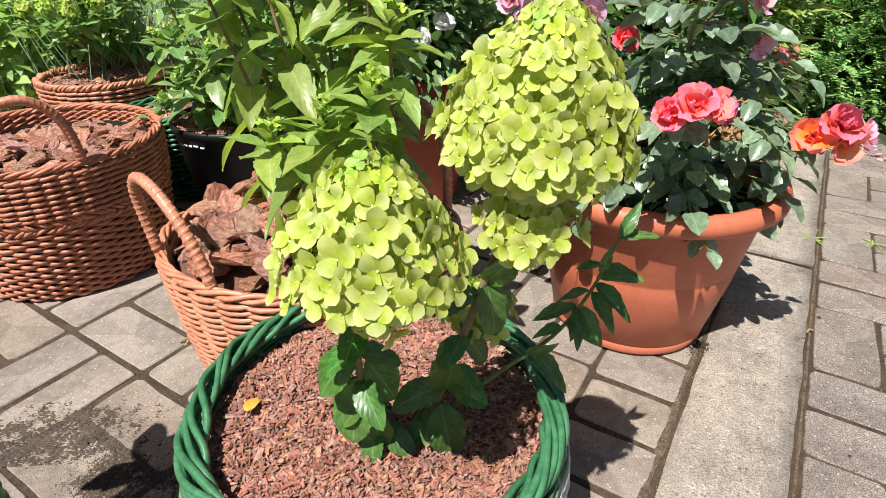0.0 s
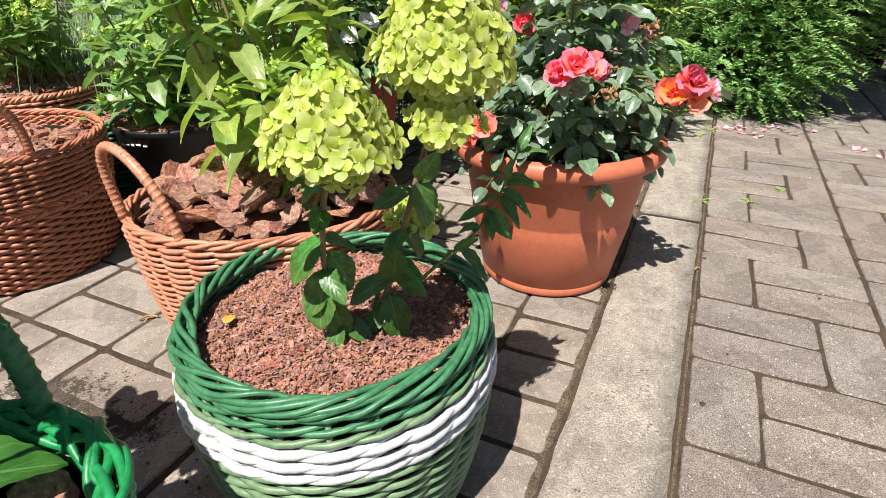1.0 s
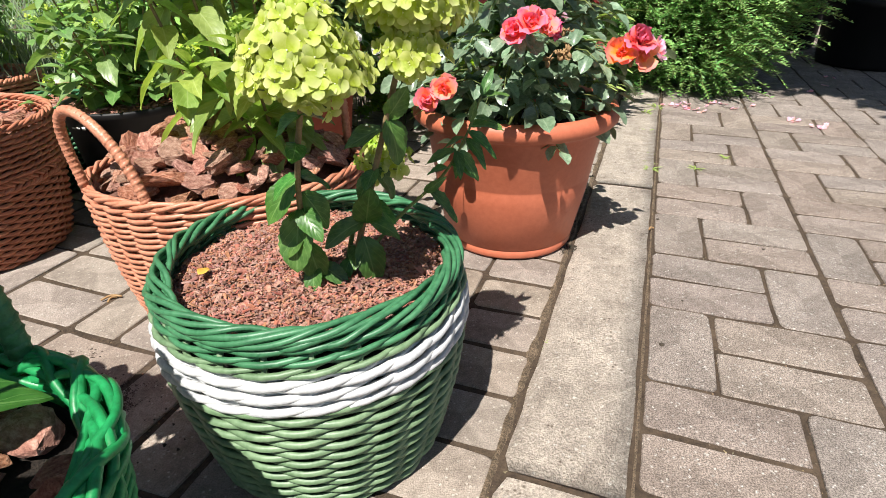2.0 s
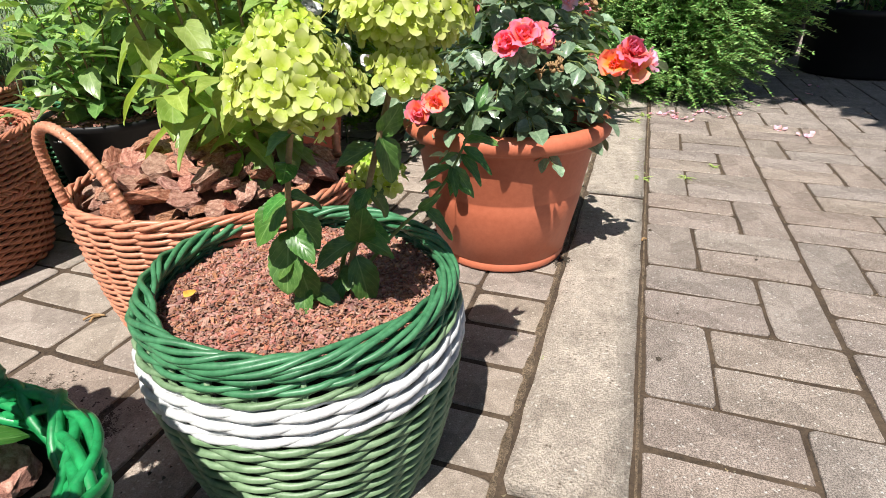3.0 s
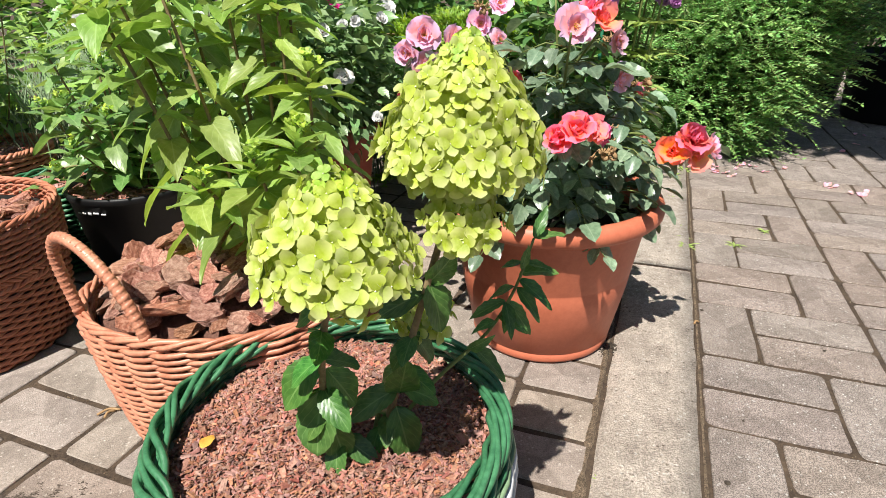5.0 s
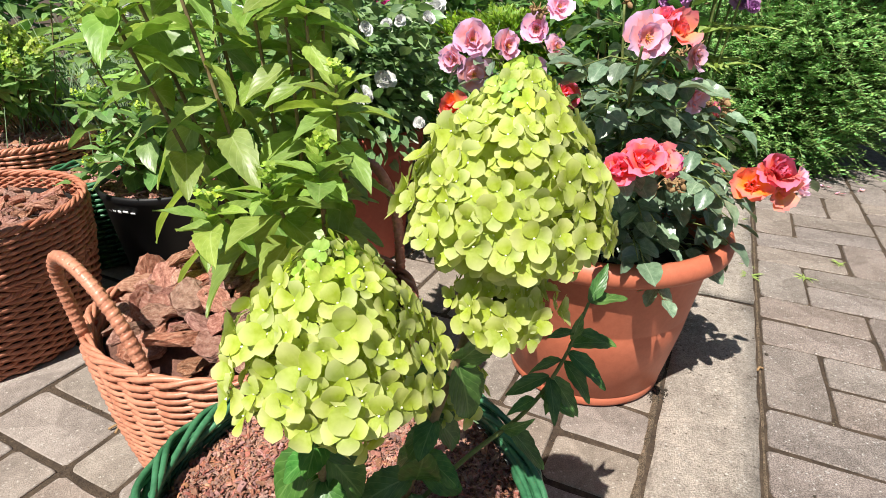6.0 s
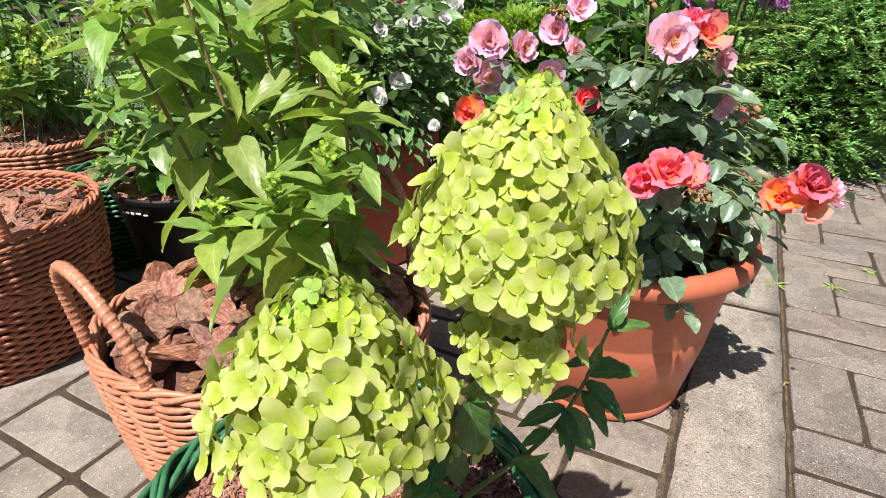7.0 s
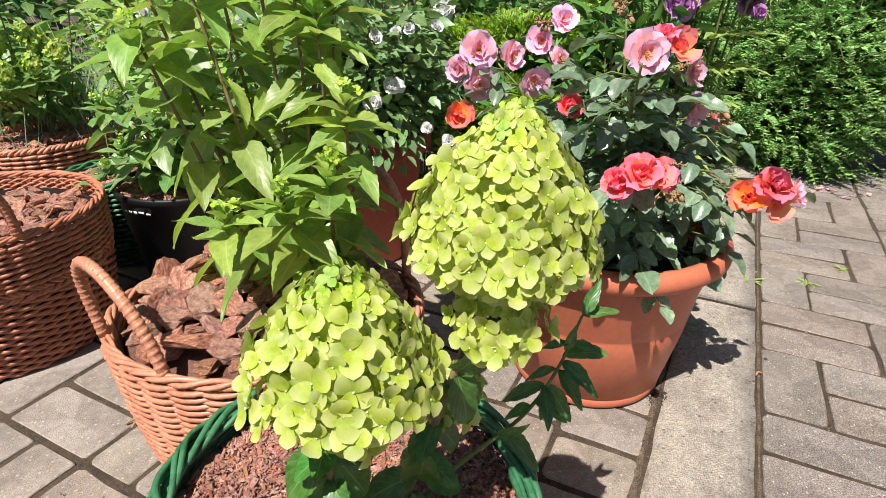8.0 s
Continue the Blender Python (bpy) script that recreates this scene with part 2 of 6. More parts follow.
M_WPETAL = leaf_surface("white_petal", (0.70, 0.70, 0.68), (0.82, 0.82, 0.80), (0, 0, 0), 0.55, 0.3, 0.01, 0.06, False, 0.0, 0.3)
M_LILAC = leaf_surface("lilac_petal", (0.42, 0.20, 0.45), (0.60, 0.33, 0.60), (0, 0, 0), 0.55, 0.3, 0.02, 0.15, False, 0.0, 0.3)
M_STAMEN = surface("stamen", (0.55, 0.25, 0.03), (0.75, 0.42, 0.08), 60, 300, 0.7, 0.3, 0.001, None)
M_DRY = surface("dry_petal", (0.22, 0.12, 0.05), (0.42, 0.28, 0.14), 60, 300, 0.8, 0.4, 0.001, None)

# ---- mesh helpers ----


def part(name, bm, material, parent, label=""):
    """Link a bmesh, or ready mesh data, as one mesh object under a thing or a part."""
    if isinstance(bm, bmesh.types.BMesh):
        me = bpy.data.meshes.new(name)
        bm.to_mesh(me)
        bm.free()
        for p in me.polygons:
            p.use_smooth = True
    else:
        me = bm
    if material is not None and not me.materials:
        me.materials.append(material)
    ob = new(name, me)
    ob.parent = parent
    return tagged(ob, label)


def mesh_of(name, verts, faces, material, uv=None, smooth=True):
    me = bpy.data.meshes.new(name)
    me.from_pydata([tuple(v) for v in verts], [], [tuple(f) for f in faces])
    if smooth:
        me.polygons.foreach_set("use_smooth", [True] * len(me.polygons))
    if uv is not None:
        layer = me.uv_layers.new(name="uv")
        idx = np.empty(len(me.loops), dtype=np.int32)
        me.loops.foreach_get("vertex_index", idx)
        layer.data.foreach_set("uv", np.asarray(uv, dtype=np.float32)[idx].ravel())
    me.materials.append(material)
    return me


def empty(name, place, label, category, group="", kind="", turn=0.0):
    ob = new(name)
    ob.empty_display_size = 0.02
    ob.matrix_world = pose(*place, 0, 0, turn)
    return tagged(ob, label, category, group, kind)


def tube(points, radius, sides=6, closed=False):
    """Vertices and faces of a tube along the points; radius may be one number or one for each point."""
    p = np.asarray(points, float)
    k = len(p)
    rad = np.full(k, radius) if np.isscalar(radius) else np.asarray(radius, float)
    if closed:
        tan = np.roll(p, -1, 0) - np.roll(p, 1, 0)
    else:
        tan = np.gradient(p, axis=0)
    tan /= np.linalg.norm(tan, axis=1)[:, None] + 1e-12
    ref = np.tile([0.0, 0.0, 1.0], (k, 1))
    ref[np.abs(tan[:, 2]) > 0.9] = [1.0, 0.0, 0.0] if abs(tan[0, 0]) < 0.9 else [0.0, 1.0, 0.0]
    a = np.cross(tan, ref)
    a /= np.linalg.norm(a, axis=1)[:, None]
    b = np.cross(a, tan)
    ang = np.arange(sides) * 2 * np.pi / sides
    v = (p[:, None] + rad[:, None, None] * (np.cos(ang)[None, :, None] * a[:, None] + np.sin(ang)[None, :, None] * b[:, None])).reshape(-1, 3)
    f = []
    for i in range(k if closed else k - 1):
        j = (i + 1) % k
        for s in range(sides):
            q = (s + 1) % sides
            f.append((i * sides + s, i * sides + q, j * sides + q, j * sides + s))
    if not closed:
        f.append(tuple(range(sides - 1, -1, -1)))
        f.append(tuple((k - 1) * sides + s for s in range(sides)))
    return v, f


def tubes(list_of):
    """Join several tubes."""
    vs, fs, n0 = [], [], 0
    for v, f in list_of:
        vs.append(v)
        fs += [tuple(i + n0 for i in q) for q in f]
        n0 += len(v)
    return np.vstack(vs), fs


def spline(points, steps=6):
    """A smooth line through a few points."""
    p = [np.array(q, float) for q in points]
    p = [2 * p[0] - p[1]] + p + [2 * p[-1] - p[-2]]
    out = []
    for i in range(1, len(p) - 2):
        for s in range(steps):
            t = s / steps
            out.append(0.5 * (2 * p[i] + (p[i + 1] - p[i - 1]) * t + (2 * p[i - 1] - 5 * p[i] + 4 * p[i + 1] - p[i + 2]) * t * t + (3 * p[i] - p[i - 1] - 3 * p[i + 1] + p[i + 2]) * t ** 3))
    out.append(p[-2])
    return np.array(out)


def lathe(profile, sides=64):
    """Turn a profile of (radius, height) about the z axis."""
    v, f = [], []
    for r, z in profile:
        for s in range(sides):
            a = 2 * math.pi * s / sides
            v.append((r * math.cos(a), r * math.sin(a), z))
    for i in range(len(profile) - 1):
        for s in range(sides):
            q = (s + 1) % sides
            f.append((i * sides + s, i * sides + q, (i + 1) * sides + q, (i + 1) * sides + s))
    return v, f


def leaf_mesh(name, material, length=1.0, width=0.55, fold=0.18, droop=0.25, wavy=0.02, rows=8, teeth=0.0, broad=0.42, seed=0, blunt=0.85):
    """A leaf from its stalk at the origin along +y, its face up: folded on the midrib, bowed and a little wavy."""
    rng = random.Random(seed)
    v, uv, f = [], [], []
    ph = rng.uniform(0, 6)
    for i in range(rows + 1):
        t = i / rows
        w = width * 0.5 * (math.sin(math.pi * t ** (math.log(0.5) / math.log(broad))) ** blunt if 0 < t < 1 else 0.0)
        w *= 1 + (teeth if i % 2 else -teeth)
        for s in (-1, -0.5, 0, 0.5, 1):
            z = fold * abs(s) * w * 2 * 0.9 - droop * t * t * length + wavy * math.sin(ph + 9 * t + 2 * s) * abs(s)
            v.append((s * w, t * length, z))
            uv.append((0.5 + 0.5 * s, t))
    for i in range(rows):
        for s in range(4):
            a = i * 5 + s
            f.append((a, a + 1, a + 6, a + 5))
    return mesh_of(name, v, f, material, uv)


def leaf_arrays(length=1.0, width=0.5, fold=0.2, droop=0.25):
    """A cheap leaf of eight triangles for crowns."""
    v = [(0, 0, 0)]
    uv = [(0.5, 0)]
    for t, w in ((0.3, 0.9), (0.62, 0.8)):
        for s in (-1, 0, 1):
            v.append((s * width * 0.5 * w, t * length, fold * abs(s) * width * 0.5 - droop * t * t))
            uv.append((0.5 + 0.5 * s, t))
    v.append((0, length, -droop))
    uv.append((0.5, 1))
    f = [(0, 2, 1), (0, 3, 2), (1, 2, 5, 4), (2, 3, 6, 5), (4, 5, 7), (5, 6, 7)]
    return np.array(v), np.array(uv), f


def aim(base, direction, up=(0, 0, 1), scale=1.0, spin=0.0):
    """The pose of a leaf at base that points along direction with its face towards up."""
    y = Vector(direction).normalized()
    x = y.cross(Vector(up))
    if x.length < 1e-3:
        x = y.cross(Vector((1, 0.2, 0)))
    x.normalize()
    z = x.cross(y)
    m = Matrix((x, y, z)).transposed().to_4x4()
    return Matrix.Translation(base) @ m @ Matrix.Rotation(spin, 4, "Y") @ Matrix.Diagonal((scale, scale, scale, 1))


def scatter(name, mats, proto, material):
    """One mesh of many copies of a small piece, each at its own pose."""
    v0, uv0, f0 = proto
    h = np.hstack([v0, np.ones((len(v0), 1))])
    ms = np.array([[list(r) for r in m] for m in mats])
    v = np.einsum("kij,nj->kni", ms[:, :3, :], h).reshape(-1, 3)
    n0 = len(v0)
    f = [tuple(i + k * n0 for i in q) for k in range(len(mats)) for q in f0]
    return mesh_of(name, v, f, material, np.tile(uv0, (len(mats), 1)))


def put(name, me, parent, m, label=""):
    """One more object on ready mesh data, under its thing or part."""
    ob = new(name, me)
    ob.parent = parent
    ob.matrix_local = m
    return tagged(ob, label)


# ---- kerb frame: u runs along the kerb, v to its right ----
KO, KU = Vector((0.402, 0.374, 0)), Vector((0.5154, 0.857, 0)).normalized()
KV = Vector((KU.y, -KU.x, 0))
KTURN = math.degrees(math.atan2(KV.y, KV.x))


def on_ground(u, v, z=0.0):
    return KO + KU * u + KV * v + Vector((0, 0, z))


# ---- ground and kerb ----
def ground_sheet():
    v, f = [], []
    ring = [0.0, 1.0, 3.0, 8.0, 30.0, 200.0, 1500.0]
    for r in ring[1:]:
        for s in range(32):
            a = 2 * math.pi * s / 32
            v.append((r * math.cos(a), r * math.sin(a), -0.0026))
    c = len(v)
    v.append((0, 0, -0.0026))
    for s in range(32):
        f.append((c, s, (s + 1) % 32))
        for i in range(len(ring) - 2):
            f.append((i * 32 + s, (i + 1) * 32 + s, (i + 1) * 32 + (s + 1) % 32, i * 32 + (s + 1) % 32))
    ob = new("ground", mesh_of("ground", v, f, M_SAND))
    return tagged(ob, "dark sandy soil in the joints under the paving", "ground", kind="structure")


ground = ground_sheet()


def block_mesh(name, lx, ly, h, bevel, material, seed):
    """A worn block: rounded corners, a chipped outline and an eased upper edge; top at z 0."""
    rng = random.Random(seed)
    ring = []
    for cx, cy, a0 in ((1, 1, 0), (-1, 1, 90), (-1, -1, 180), (1, -1, 270)):
        r = rng.uniform(0.004, 0.011)
        for k in (0, 45, 90):
            a = radians(a0 + k)
            ring.append(Vector((cx * (lx / 2 - r) + r * math.cos(a), cy * (ly / 2 - r) + r * math.sin(a), 0)))
        nx = (-1, 1) if a0 == 0 else ((-1, -1) if a0 == 90 else ((1, -1) if a0 == 180 else (1, 1)))
        for q in ((0.3, 0.7) if a0 in (0, 180) else (0.5,)):
            p = Vector((cx * lx / 2, cy * ly / 2, 0)).lerp(Vector((nx[0] * lx / 2, nx[1] * ly / 2, 0)), q)
            ring.append(p)
    ring = [p + Vector((rng.gauss(0, 0.0009), rng.gauss(0, 0.0009), 0)) for p in ring]
    k = len(ring)
    v = [(p.x, p.y, -h) for p in ring] + [(p.x, p.y, -bevel * rng.uniform(0.7, 1.2)) for p in ring]
    v += [(p.x - math.copysign(bevel * 0.8, p.x), p.y - math.copysign(bevel * 0.8, p.y), rng.uniform(-0.0006, 0.0003)) for p in ring]
    f = []
    for r in (0, 1):
        for i in range(k):
            j = (i + 1) % k
            f.append((r * k + i, r * k + j, (r + 1) * k + j, (r + 1) * k + i))
    f.append(tuple(2 * k + i for i in range(k)))
    me = mesh_of(name, v, f, material, None, False)
    for i in range(k, 2 * k):
        me.polygons[i].use_smooth = True
    return me


kerb = empty("kerb", (KO.x, KO.y, 0), "worn flush concrete kerb between two pavings", "kerb", kind="structure", turn=KTURN)
for i, (u0, u1) in enumerate(((-1.6, -0.22), (-0.21, 0.79), (0.80, 1.80), (1.81, 2.81), (2.82, 3.82))):
    v, f = [], []
    rng = random.Random(50 + i)
    nx, prof = 48, ((-0.161, -0.09), (-0.160, -0.012), (-0.154, -0.002), (-0.142, 0.003), (-0.10, 0.004), (-0.05, 0.004), (-0.007, 0.003), (-0.009, -0.001), (-0.004, -0.012), (-0.003, -0.09))
    for k in range(nx + 1):
        u = u0 + (u1 - u0) * k / nx
        for j, (pv, pz) in enumerate(prof):
            w = noise.noise(Vector((u * 14, pv * 30, i))) * 0.004 if 1 <= j <= 8 else 0
            v.append((pv + (w if j in (1, 2, 3, 6, 7, 8) else 0) * (0.9 if j > 4 else 1.3), u, pz + w * 0.5 - (0.004 if k in (0, nx) and 1 <= j <= 8 else 0)))
    m = len(prof)
    for k in range(nx):
        for j in range(m - 1):
            f.append((k * m + j, k * m + j + 1, (k + 1) * m + j + 1, (k + 1) * m + j))
    f += [tuple(range(m)), tuple((nx) * m + j for j in range(m - 1, -1, -1))]
    me = mesh_of("kerbstone", v, f, M_KERB)
    put("kerbstone", me, kerb, Matrix.Identity(4))

# ---- woven baskets ----


class Weave:
    """The form of a basket: an oval that narrows from the rim to the base."""

    def __init__(self, a, b, height, base, belly=0.0, profile=None):
        self.a, self.b, self.h, self.base, self.belly, self.profile = a, b, height, base, belly, profile

    def at(self, ang, z, off=0.0):
        t = z / self.h
        k = self.base + (1 - self.base) * t + self.belly * math.sin(math.pi * min(max(t, 0), 1) ** 0.8)
        if self.profile:
            k = float(np.interp(t, *self.profile))
        c, s = math.cos(ang), math.sin(ang)
        n = math.hypot(c * self.b, s * self.a)
        return (self.a * k * c + off * c * self.b / n, self.b * k * s + off * s * self.a / n, z)


def wale_row(form, z, rad, stakes, material, parent, shift=0, lift=1.0, sides=6, label="", swing=1.85):
    """One course of a three-rod wale: each rod passes before two stakes and behind one."""
    per = 9
    k = stakes // 3 * per
    for s in range(3):
        pts = []
        for i in range(k):
            ang = 2 * math.pi * i / k
            ph = ((i / per) + (s + shift) / 3.0) % 1.0
            out = math.cos(2 * math.pi * (ph - 0.36)) * swing + 0.10
            rise = (ph - 0.36) if ph < 0.78 else (0.42 - (ph - 0.78) / 0.22 * 0.78)
            pts.append(form.at(ang, z + lift * rad * 1.7 * rise + 0.0010 * math.sin(3.1 * ang + z * 90 + s), out * rad * 1.05 + 0.0006 * math.sin(5 * ang + s)))
        radii = [rad * (0.92 + 0.08 * ((s + shift) % 3)) * (0.86 + 0.14 * math.cos(2 * math.pi * (((i / per) + (s + shift) / 3.0) % 1.0 - 0.36))) for i in range(k)]
        v, f = tube(pts, radii, sides, True)
        part("weaver", mesh_of("weaver", v, f, material), None, parent, label)


def rand_row(form, z, rad, stakes, material, parent, odd, swing=1.35):
    """One course of plain weaving, in and out of every stake."""
    k = stakes * 5
    pts = []
    for i in range(k):
        ang = 2 * math.pi * i / k
        w = math.sin(stakes / 2 * ang + odd * math.pi)
        pts.append(form.at(ang, z + 0.0006 * math.sin(4 * ang + z * 140), w * rad * swing + rad * 0.3))
    v, f = tube(pts, rad, 5, True)
    return part("weaver", mesh_of("weaver", v, f, material), None, parent)


def rolled_rim(form, z, minor, rods, rad, turns, material, parent, flat=0.85, sides=6):
    """The border: long rods rolled over one another round the edge, each one a part."""
    k = max(abs(turns) * 14, 132)
    for s in range(rods):
        pts = []
        for i in range(k):
            ang = 2 * math.pi * i / k
            ph = turns * ang + 2 * math.pi * s / rods
            wob = 1 + 0.16 * math.sin(3 * ang + 2.1 * s) + 0.10 * math.sin(7 * ang + 1.7 * s)
            ph += 0.35 * math.sin(4 * ang + 1.3 * s) + 0.2 * math.sin(9 * ang + 2.9 * s)
            pts.append(form.at(ang, z + minor * flat * wob * math.sin(ph), minor * wob * math.cos(ph)))
        v, f = tube(pts, rad * (0.9 + 0.07 * (s % 3)), sides, True)
        part("rim_rod", mesh_of("rim_rod", v, f, material), None, parent)


def arch_handle(name, p0, p1, height, core, parent, material, lean=(0, 0, 0), pitch=0.0085, wide=0.0):
    """An arched handle: a bowed core wound about with a thick rod."""
    p0, p1, lean = np.array(p0, float), np.array(p1, float), np.array(lean, float)
    side = (p1 - p0) / (np.linalg.norm(p1 - p0) + 1e-9)
    line = []
    for i in range(41):
        t = i / 40
        a = math.pi * t
        q = (p0 + p1) / 2 - (p1 - p0) / 2 * math.cos(a) * (1 + wide * math.sin(a))
        q = q + np.array([0, 0, 1]) * height * math.sin(a) ** 0.75 + lean * math.sin(a)
        line.append(q)
    line = np.array(line)
    v, f = tube(line, core * 0.55 + pitch * 0.40, 10)
    h = part(name, mesh_of(name, v, f, material), None, parent)
    seg = np.linalg.norm(np.diff(line, axis=0), axis=1)
    dist = np.concatenate([[0], np.cumsum(seg)])
    turns = dist[-1] / pitch
    n = int(turns * 9)
    pts = []
    for i in range(n):
        d = dist[-1] * i / (n - 1)
        c = np.array([np.interp(d, dist, line[:, k]) for k in range(3)])
        e = np.array([np.interp(min(d + 0.002, dist[-1]), dist, line[:, k]) for k in range(3)]) - np.array([np.interp(max(d - 0.002, 0), dist, line[:, k]) for k in range(3)])
        e /= np.linalg.norm(e)
        nrm = np.cross(side, [0, 0, 1.0])
        nrm /= np.linalg.norm(nrm)
        bi = np.cross(e, nrm)
        a = 2 * math.pi * turns * i / (n - 1)
        pts.append(c + core * 0.55 * (math.cos(a) * nrm + math.sin(a) * bi))
    v, f = tube(pts, pitch * 0.52, 6)
    part("wrapping", mesh_of("wrapping", v, f, material), None, h)
    return h


def stakes_of(form, count, z0, z1, rad, material, parent):
    for i in range(count):
        ang = 2 * math.pi * i / count
        pts = [form.at(ang, z0 + (z1 - z0) * k / 6, -rad * 0.3) for k in range(7)]
        v, f = tube(pts, rad, 5)
        part("stake", mesh_of("stake", v, f, material), None, parent)


def liner_of(form, parent, z_top, inset=0.012, label="dark plastic liner"):
    v, f = [], []
    k, zs = 48, [0.006, z_top * 0.5, z_top]
    for z in zs:
        for i in range(k):
            v.append(form.at(2 * math.pi * i / k, z, -inset))
    for r in range(len(zs) - 1):
        for i in range(k):
            j = (i + 1) % k
            f.append((r * k + i, r * k + j, (r + 1) * k + j, (r + 1) * k + i))
    f.append(tuple(range(k)))
    part("liner", mesh_of("liner", v, f, M_LINER), None, parent, label)


def mound(name, form, z_edge, rise, parent, material, inset=0.012, amp=0.004, seed=0, label=""):
    """Heaped fill inside a basket."""
    v, f = [], []
    k, rings = 48, 14
    for r in range(1, rings + 1):
        q = r / rings
        for i in range(k):
            x, y, _ = form.at(2 * math.pi * i / k, z_edge, -inset)
            x, y = x * q, y * q
            v.append((x, y, z_edge + rise * (1 - q * q) + amp * noise.noise(Vector((x * 40, y * 40, seed)))))
    v.append((0, 0, z_edge + rise))
    for i in range(k):
        f.append((len(v) - 1, i, (i + 1) % k))
        for r in range(rings - 1):
            j = (i + 1) % k
            f.append((r * k + i, (r + 1) * k + i, (r + 1) * k + j, r * k + j))
    return part(name, mesh_of(name, v, f, material), None, parent, label)


# ---- bark chunks and chips ----
def chunk_mesh(seed):
    """A flat, angular flake of pine bark, about one unit long, its edges chipped."""
    rng = random.Random(seed)
    bm = bmesh.new()
    sy, sz = rng.uniform(0.55, 0.9), rng.uniform(0.20, 0.36)
    for k in range(26):
        a = rng.uniform(0, 6.28)
        r = rng.uniform(0.75, 1.0)
        bm.verts.new((0.5 * r * math.cos(a), 0.5 * r * sy * math.sin(a), rng.uniform(-0.5, 0.5) * sz))
    res = bmesh.ops.convex_hull(bm, input=bm.verts)
    bmesh.ops.delete(bm, geom=[g for g in res["geom_interior"] if isinstance(g, bmesh.types.BMVert)], context="VERTS")
    bmesh.ops.subdivide_edges(bm, edges=bm.edges[:], cuts=1, use_grid_fill=True)
    for q in bm.verts:
        q.co += Vector(q.co).normalized() * 0.13 * noise.noise(Vector(q.co) * 6 + Vector((seed * 5.1, 0, 0)))
    me = bpy.data.meshes.new("bark")
    bm.to_mesh(me)
    bm.free()
    me.materials.append(M_BARK)
    for p in me.polygons:
        p.use_smooth = False
    return me


CHUNKS = [chunk_mesh(i) for i in range(10)]


def bark_heap(parent, form, z_edge, rise, count, size, seed, keep=None):
    """Lumps of bark laid one against another over the fill; each one a piece."""
    rng = random.Random(seed)
    spots = []
    tries = 0
    while len(spots) < count and tries < 6000:
        tries += 1
        a, q = rng.uniform(0, 2 * math.pi), math.sqrt(rng.random()) * 0.96
        x, y, _ = form.at(a, z_edge, -0.022)
        x, y = x * q, y * q
        s = rng.uniform(*size)
        lap = 0.40 if tries < 1200 else 0.22
        if any((x - p[0]) ** 2 + (y - p[1]) ** 2 < (lap * (s + p[2])) ** 2 for p in spots):
            continue
        if keep and not keep(x, y):
            continue
        spots.append((x, y, s))
        z = z_edge + rise * (1 - q * q) + s * (rng.uniform(0.04, 0.16) if tries < 1200 else rng.uniform(0.15, 0.35))
        m = Matrix.Translation((x, y, z)) @ Euler((rng.gauss(0, 0.35), rng.gauss(0, 0.35), rng.uniform(0, 6.28))).to_matrix().to_4x4() @ Matrix.Diagonal((s, s, s, 1))
        put("bark_chunk", rng.choice(CHUNKS), parent, m)


def chip_cover(name, form, z_edge, rise, count, size, parent, seed, inset=0.016, label=""):
    """Fine shredded bark: a great many flakes over the fill."""
    rng = random.Random(seed)
    v0 = np.array([(-0.5, -0.22, 0), (0.5, -0.16, 0.02), (0.42, 0.2, 0), (-0.46, 0.25, 0.03), (-0.4, -0.16, 0.16), (0.42, -0.1, 0.14), (0.36, 0.14, 0.15), (-0.36, 0.2, 0.17)], float)
    f0 = [(4, 5, 6, 7), (0, 1, 5, 4), (1, 2, 6, 5), (2, 3, 7, 6), (3, 0, 4, 7)]
    mats = []
    for _ in range(count):
        a, q = rng.uniform(0, 6.2832), math.sqrt(rng.random())
        x, y, _z = form.at(a, z_edge, -inset)
        x, y = x * q, y * q
        s = rng.uniform(*size) * (2.0 if rng.random() < 0.07 else 1.0)
        z = z_edge + rise * (1 - q * q) + 0.004 * noise.noise(Vector((x * 40, y * 40, seed))) + rng.uniform(-0.001, 0.004)
        e = Euler((rng.gauss(0, 0.4), rng.gauss(0, 0.4), rng.uniform(0, 6.28)))
        mats.append(Matrix.Translation((x, y, z)) @ e.to_matrix().to_4x4() @ Matrix.Diagonal((s, s * rng.uniform(0.5, 1.3), s * rng.uniform(0.6, 1.1), 1)))
    me = scatter(name, mats, (v0, np.zeros((8, 2)), f0), M_CHIP)
    for p in me.polygons:
        p.use_smooth = False
    return tagged(part(name, me, None, parent, label), kind="stuff")


# the green and white basket in front
MB = (-0.0418, 0.4012)
main_form = Weave(0.1622, 0.1622, 0.262, 1.0, 0.0, ((0.0, 0.15, 0.40, 0.60, 0.75, 0.85, 0.93, 1.0), (0.86, 0.92, 1.01, 1.055, 1.075, 1.065, 1.03, 1.0)))
main_basket = empty("wicker_basket", (*MB, 0), "round green wicker basket with a white woven band, on the paving", "basket", turn=0)
stakes_of(main_form, 24, 0.004, 0.255, 0.0034, M_OLIVE, main_basket)
for i in range(21):
    rand_row(main_form, 0.008 + 0.0086 * i, 0.0044, 24, M_OLIVE, main_basket, i % 2, 0.75)
for i in range(3):
    wale_row(main_form, 0.1840 + 0.0155 * i, 0.0048, 24, M_WHITE, main_basket, i, 1.45, label="white painted willow rod", swing=0.9)
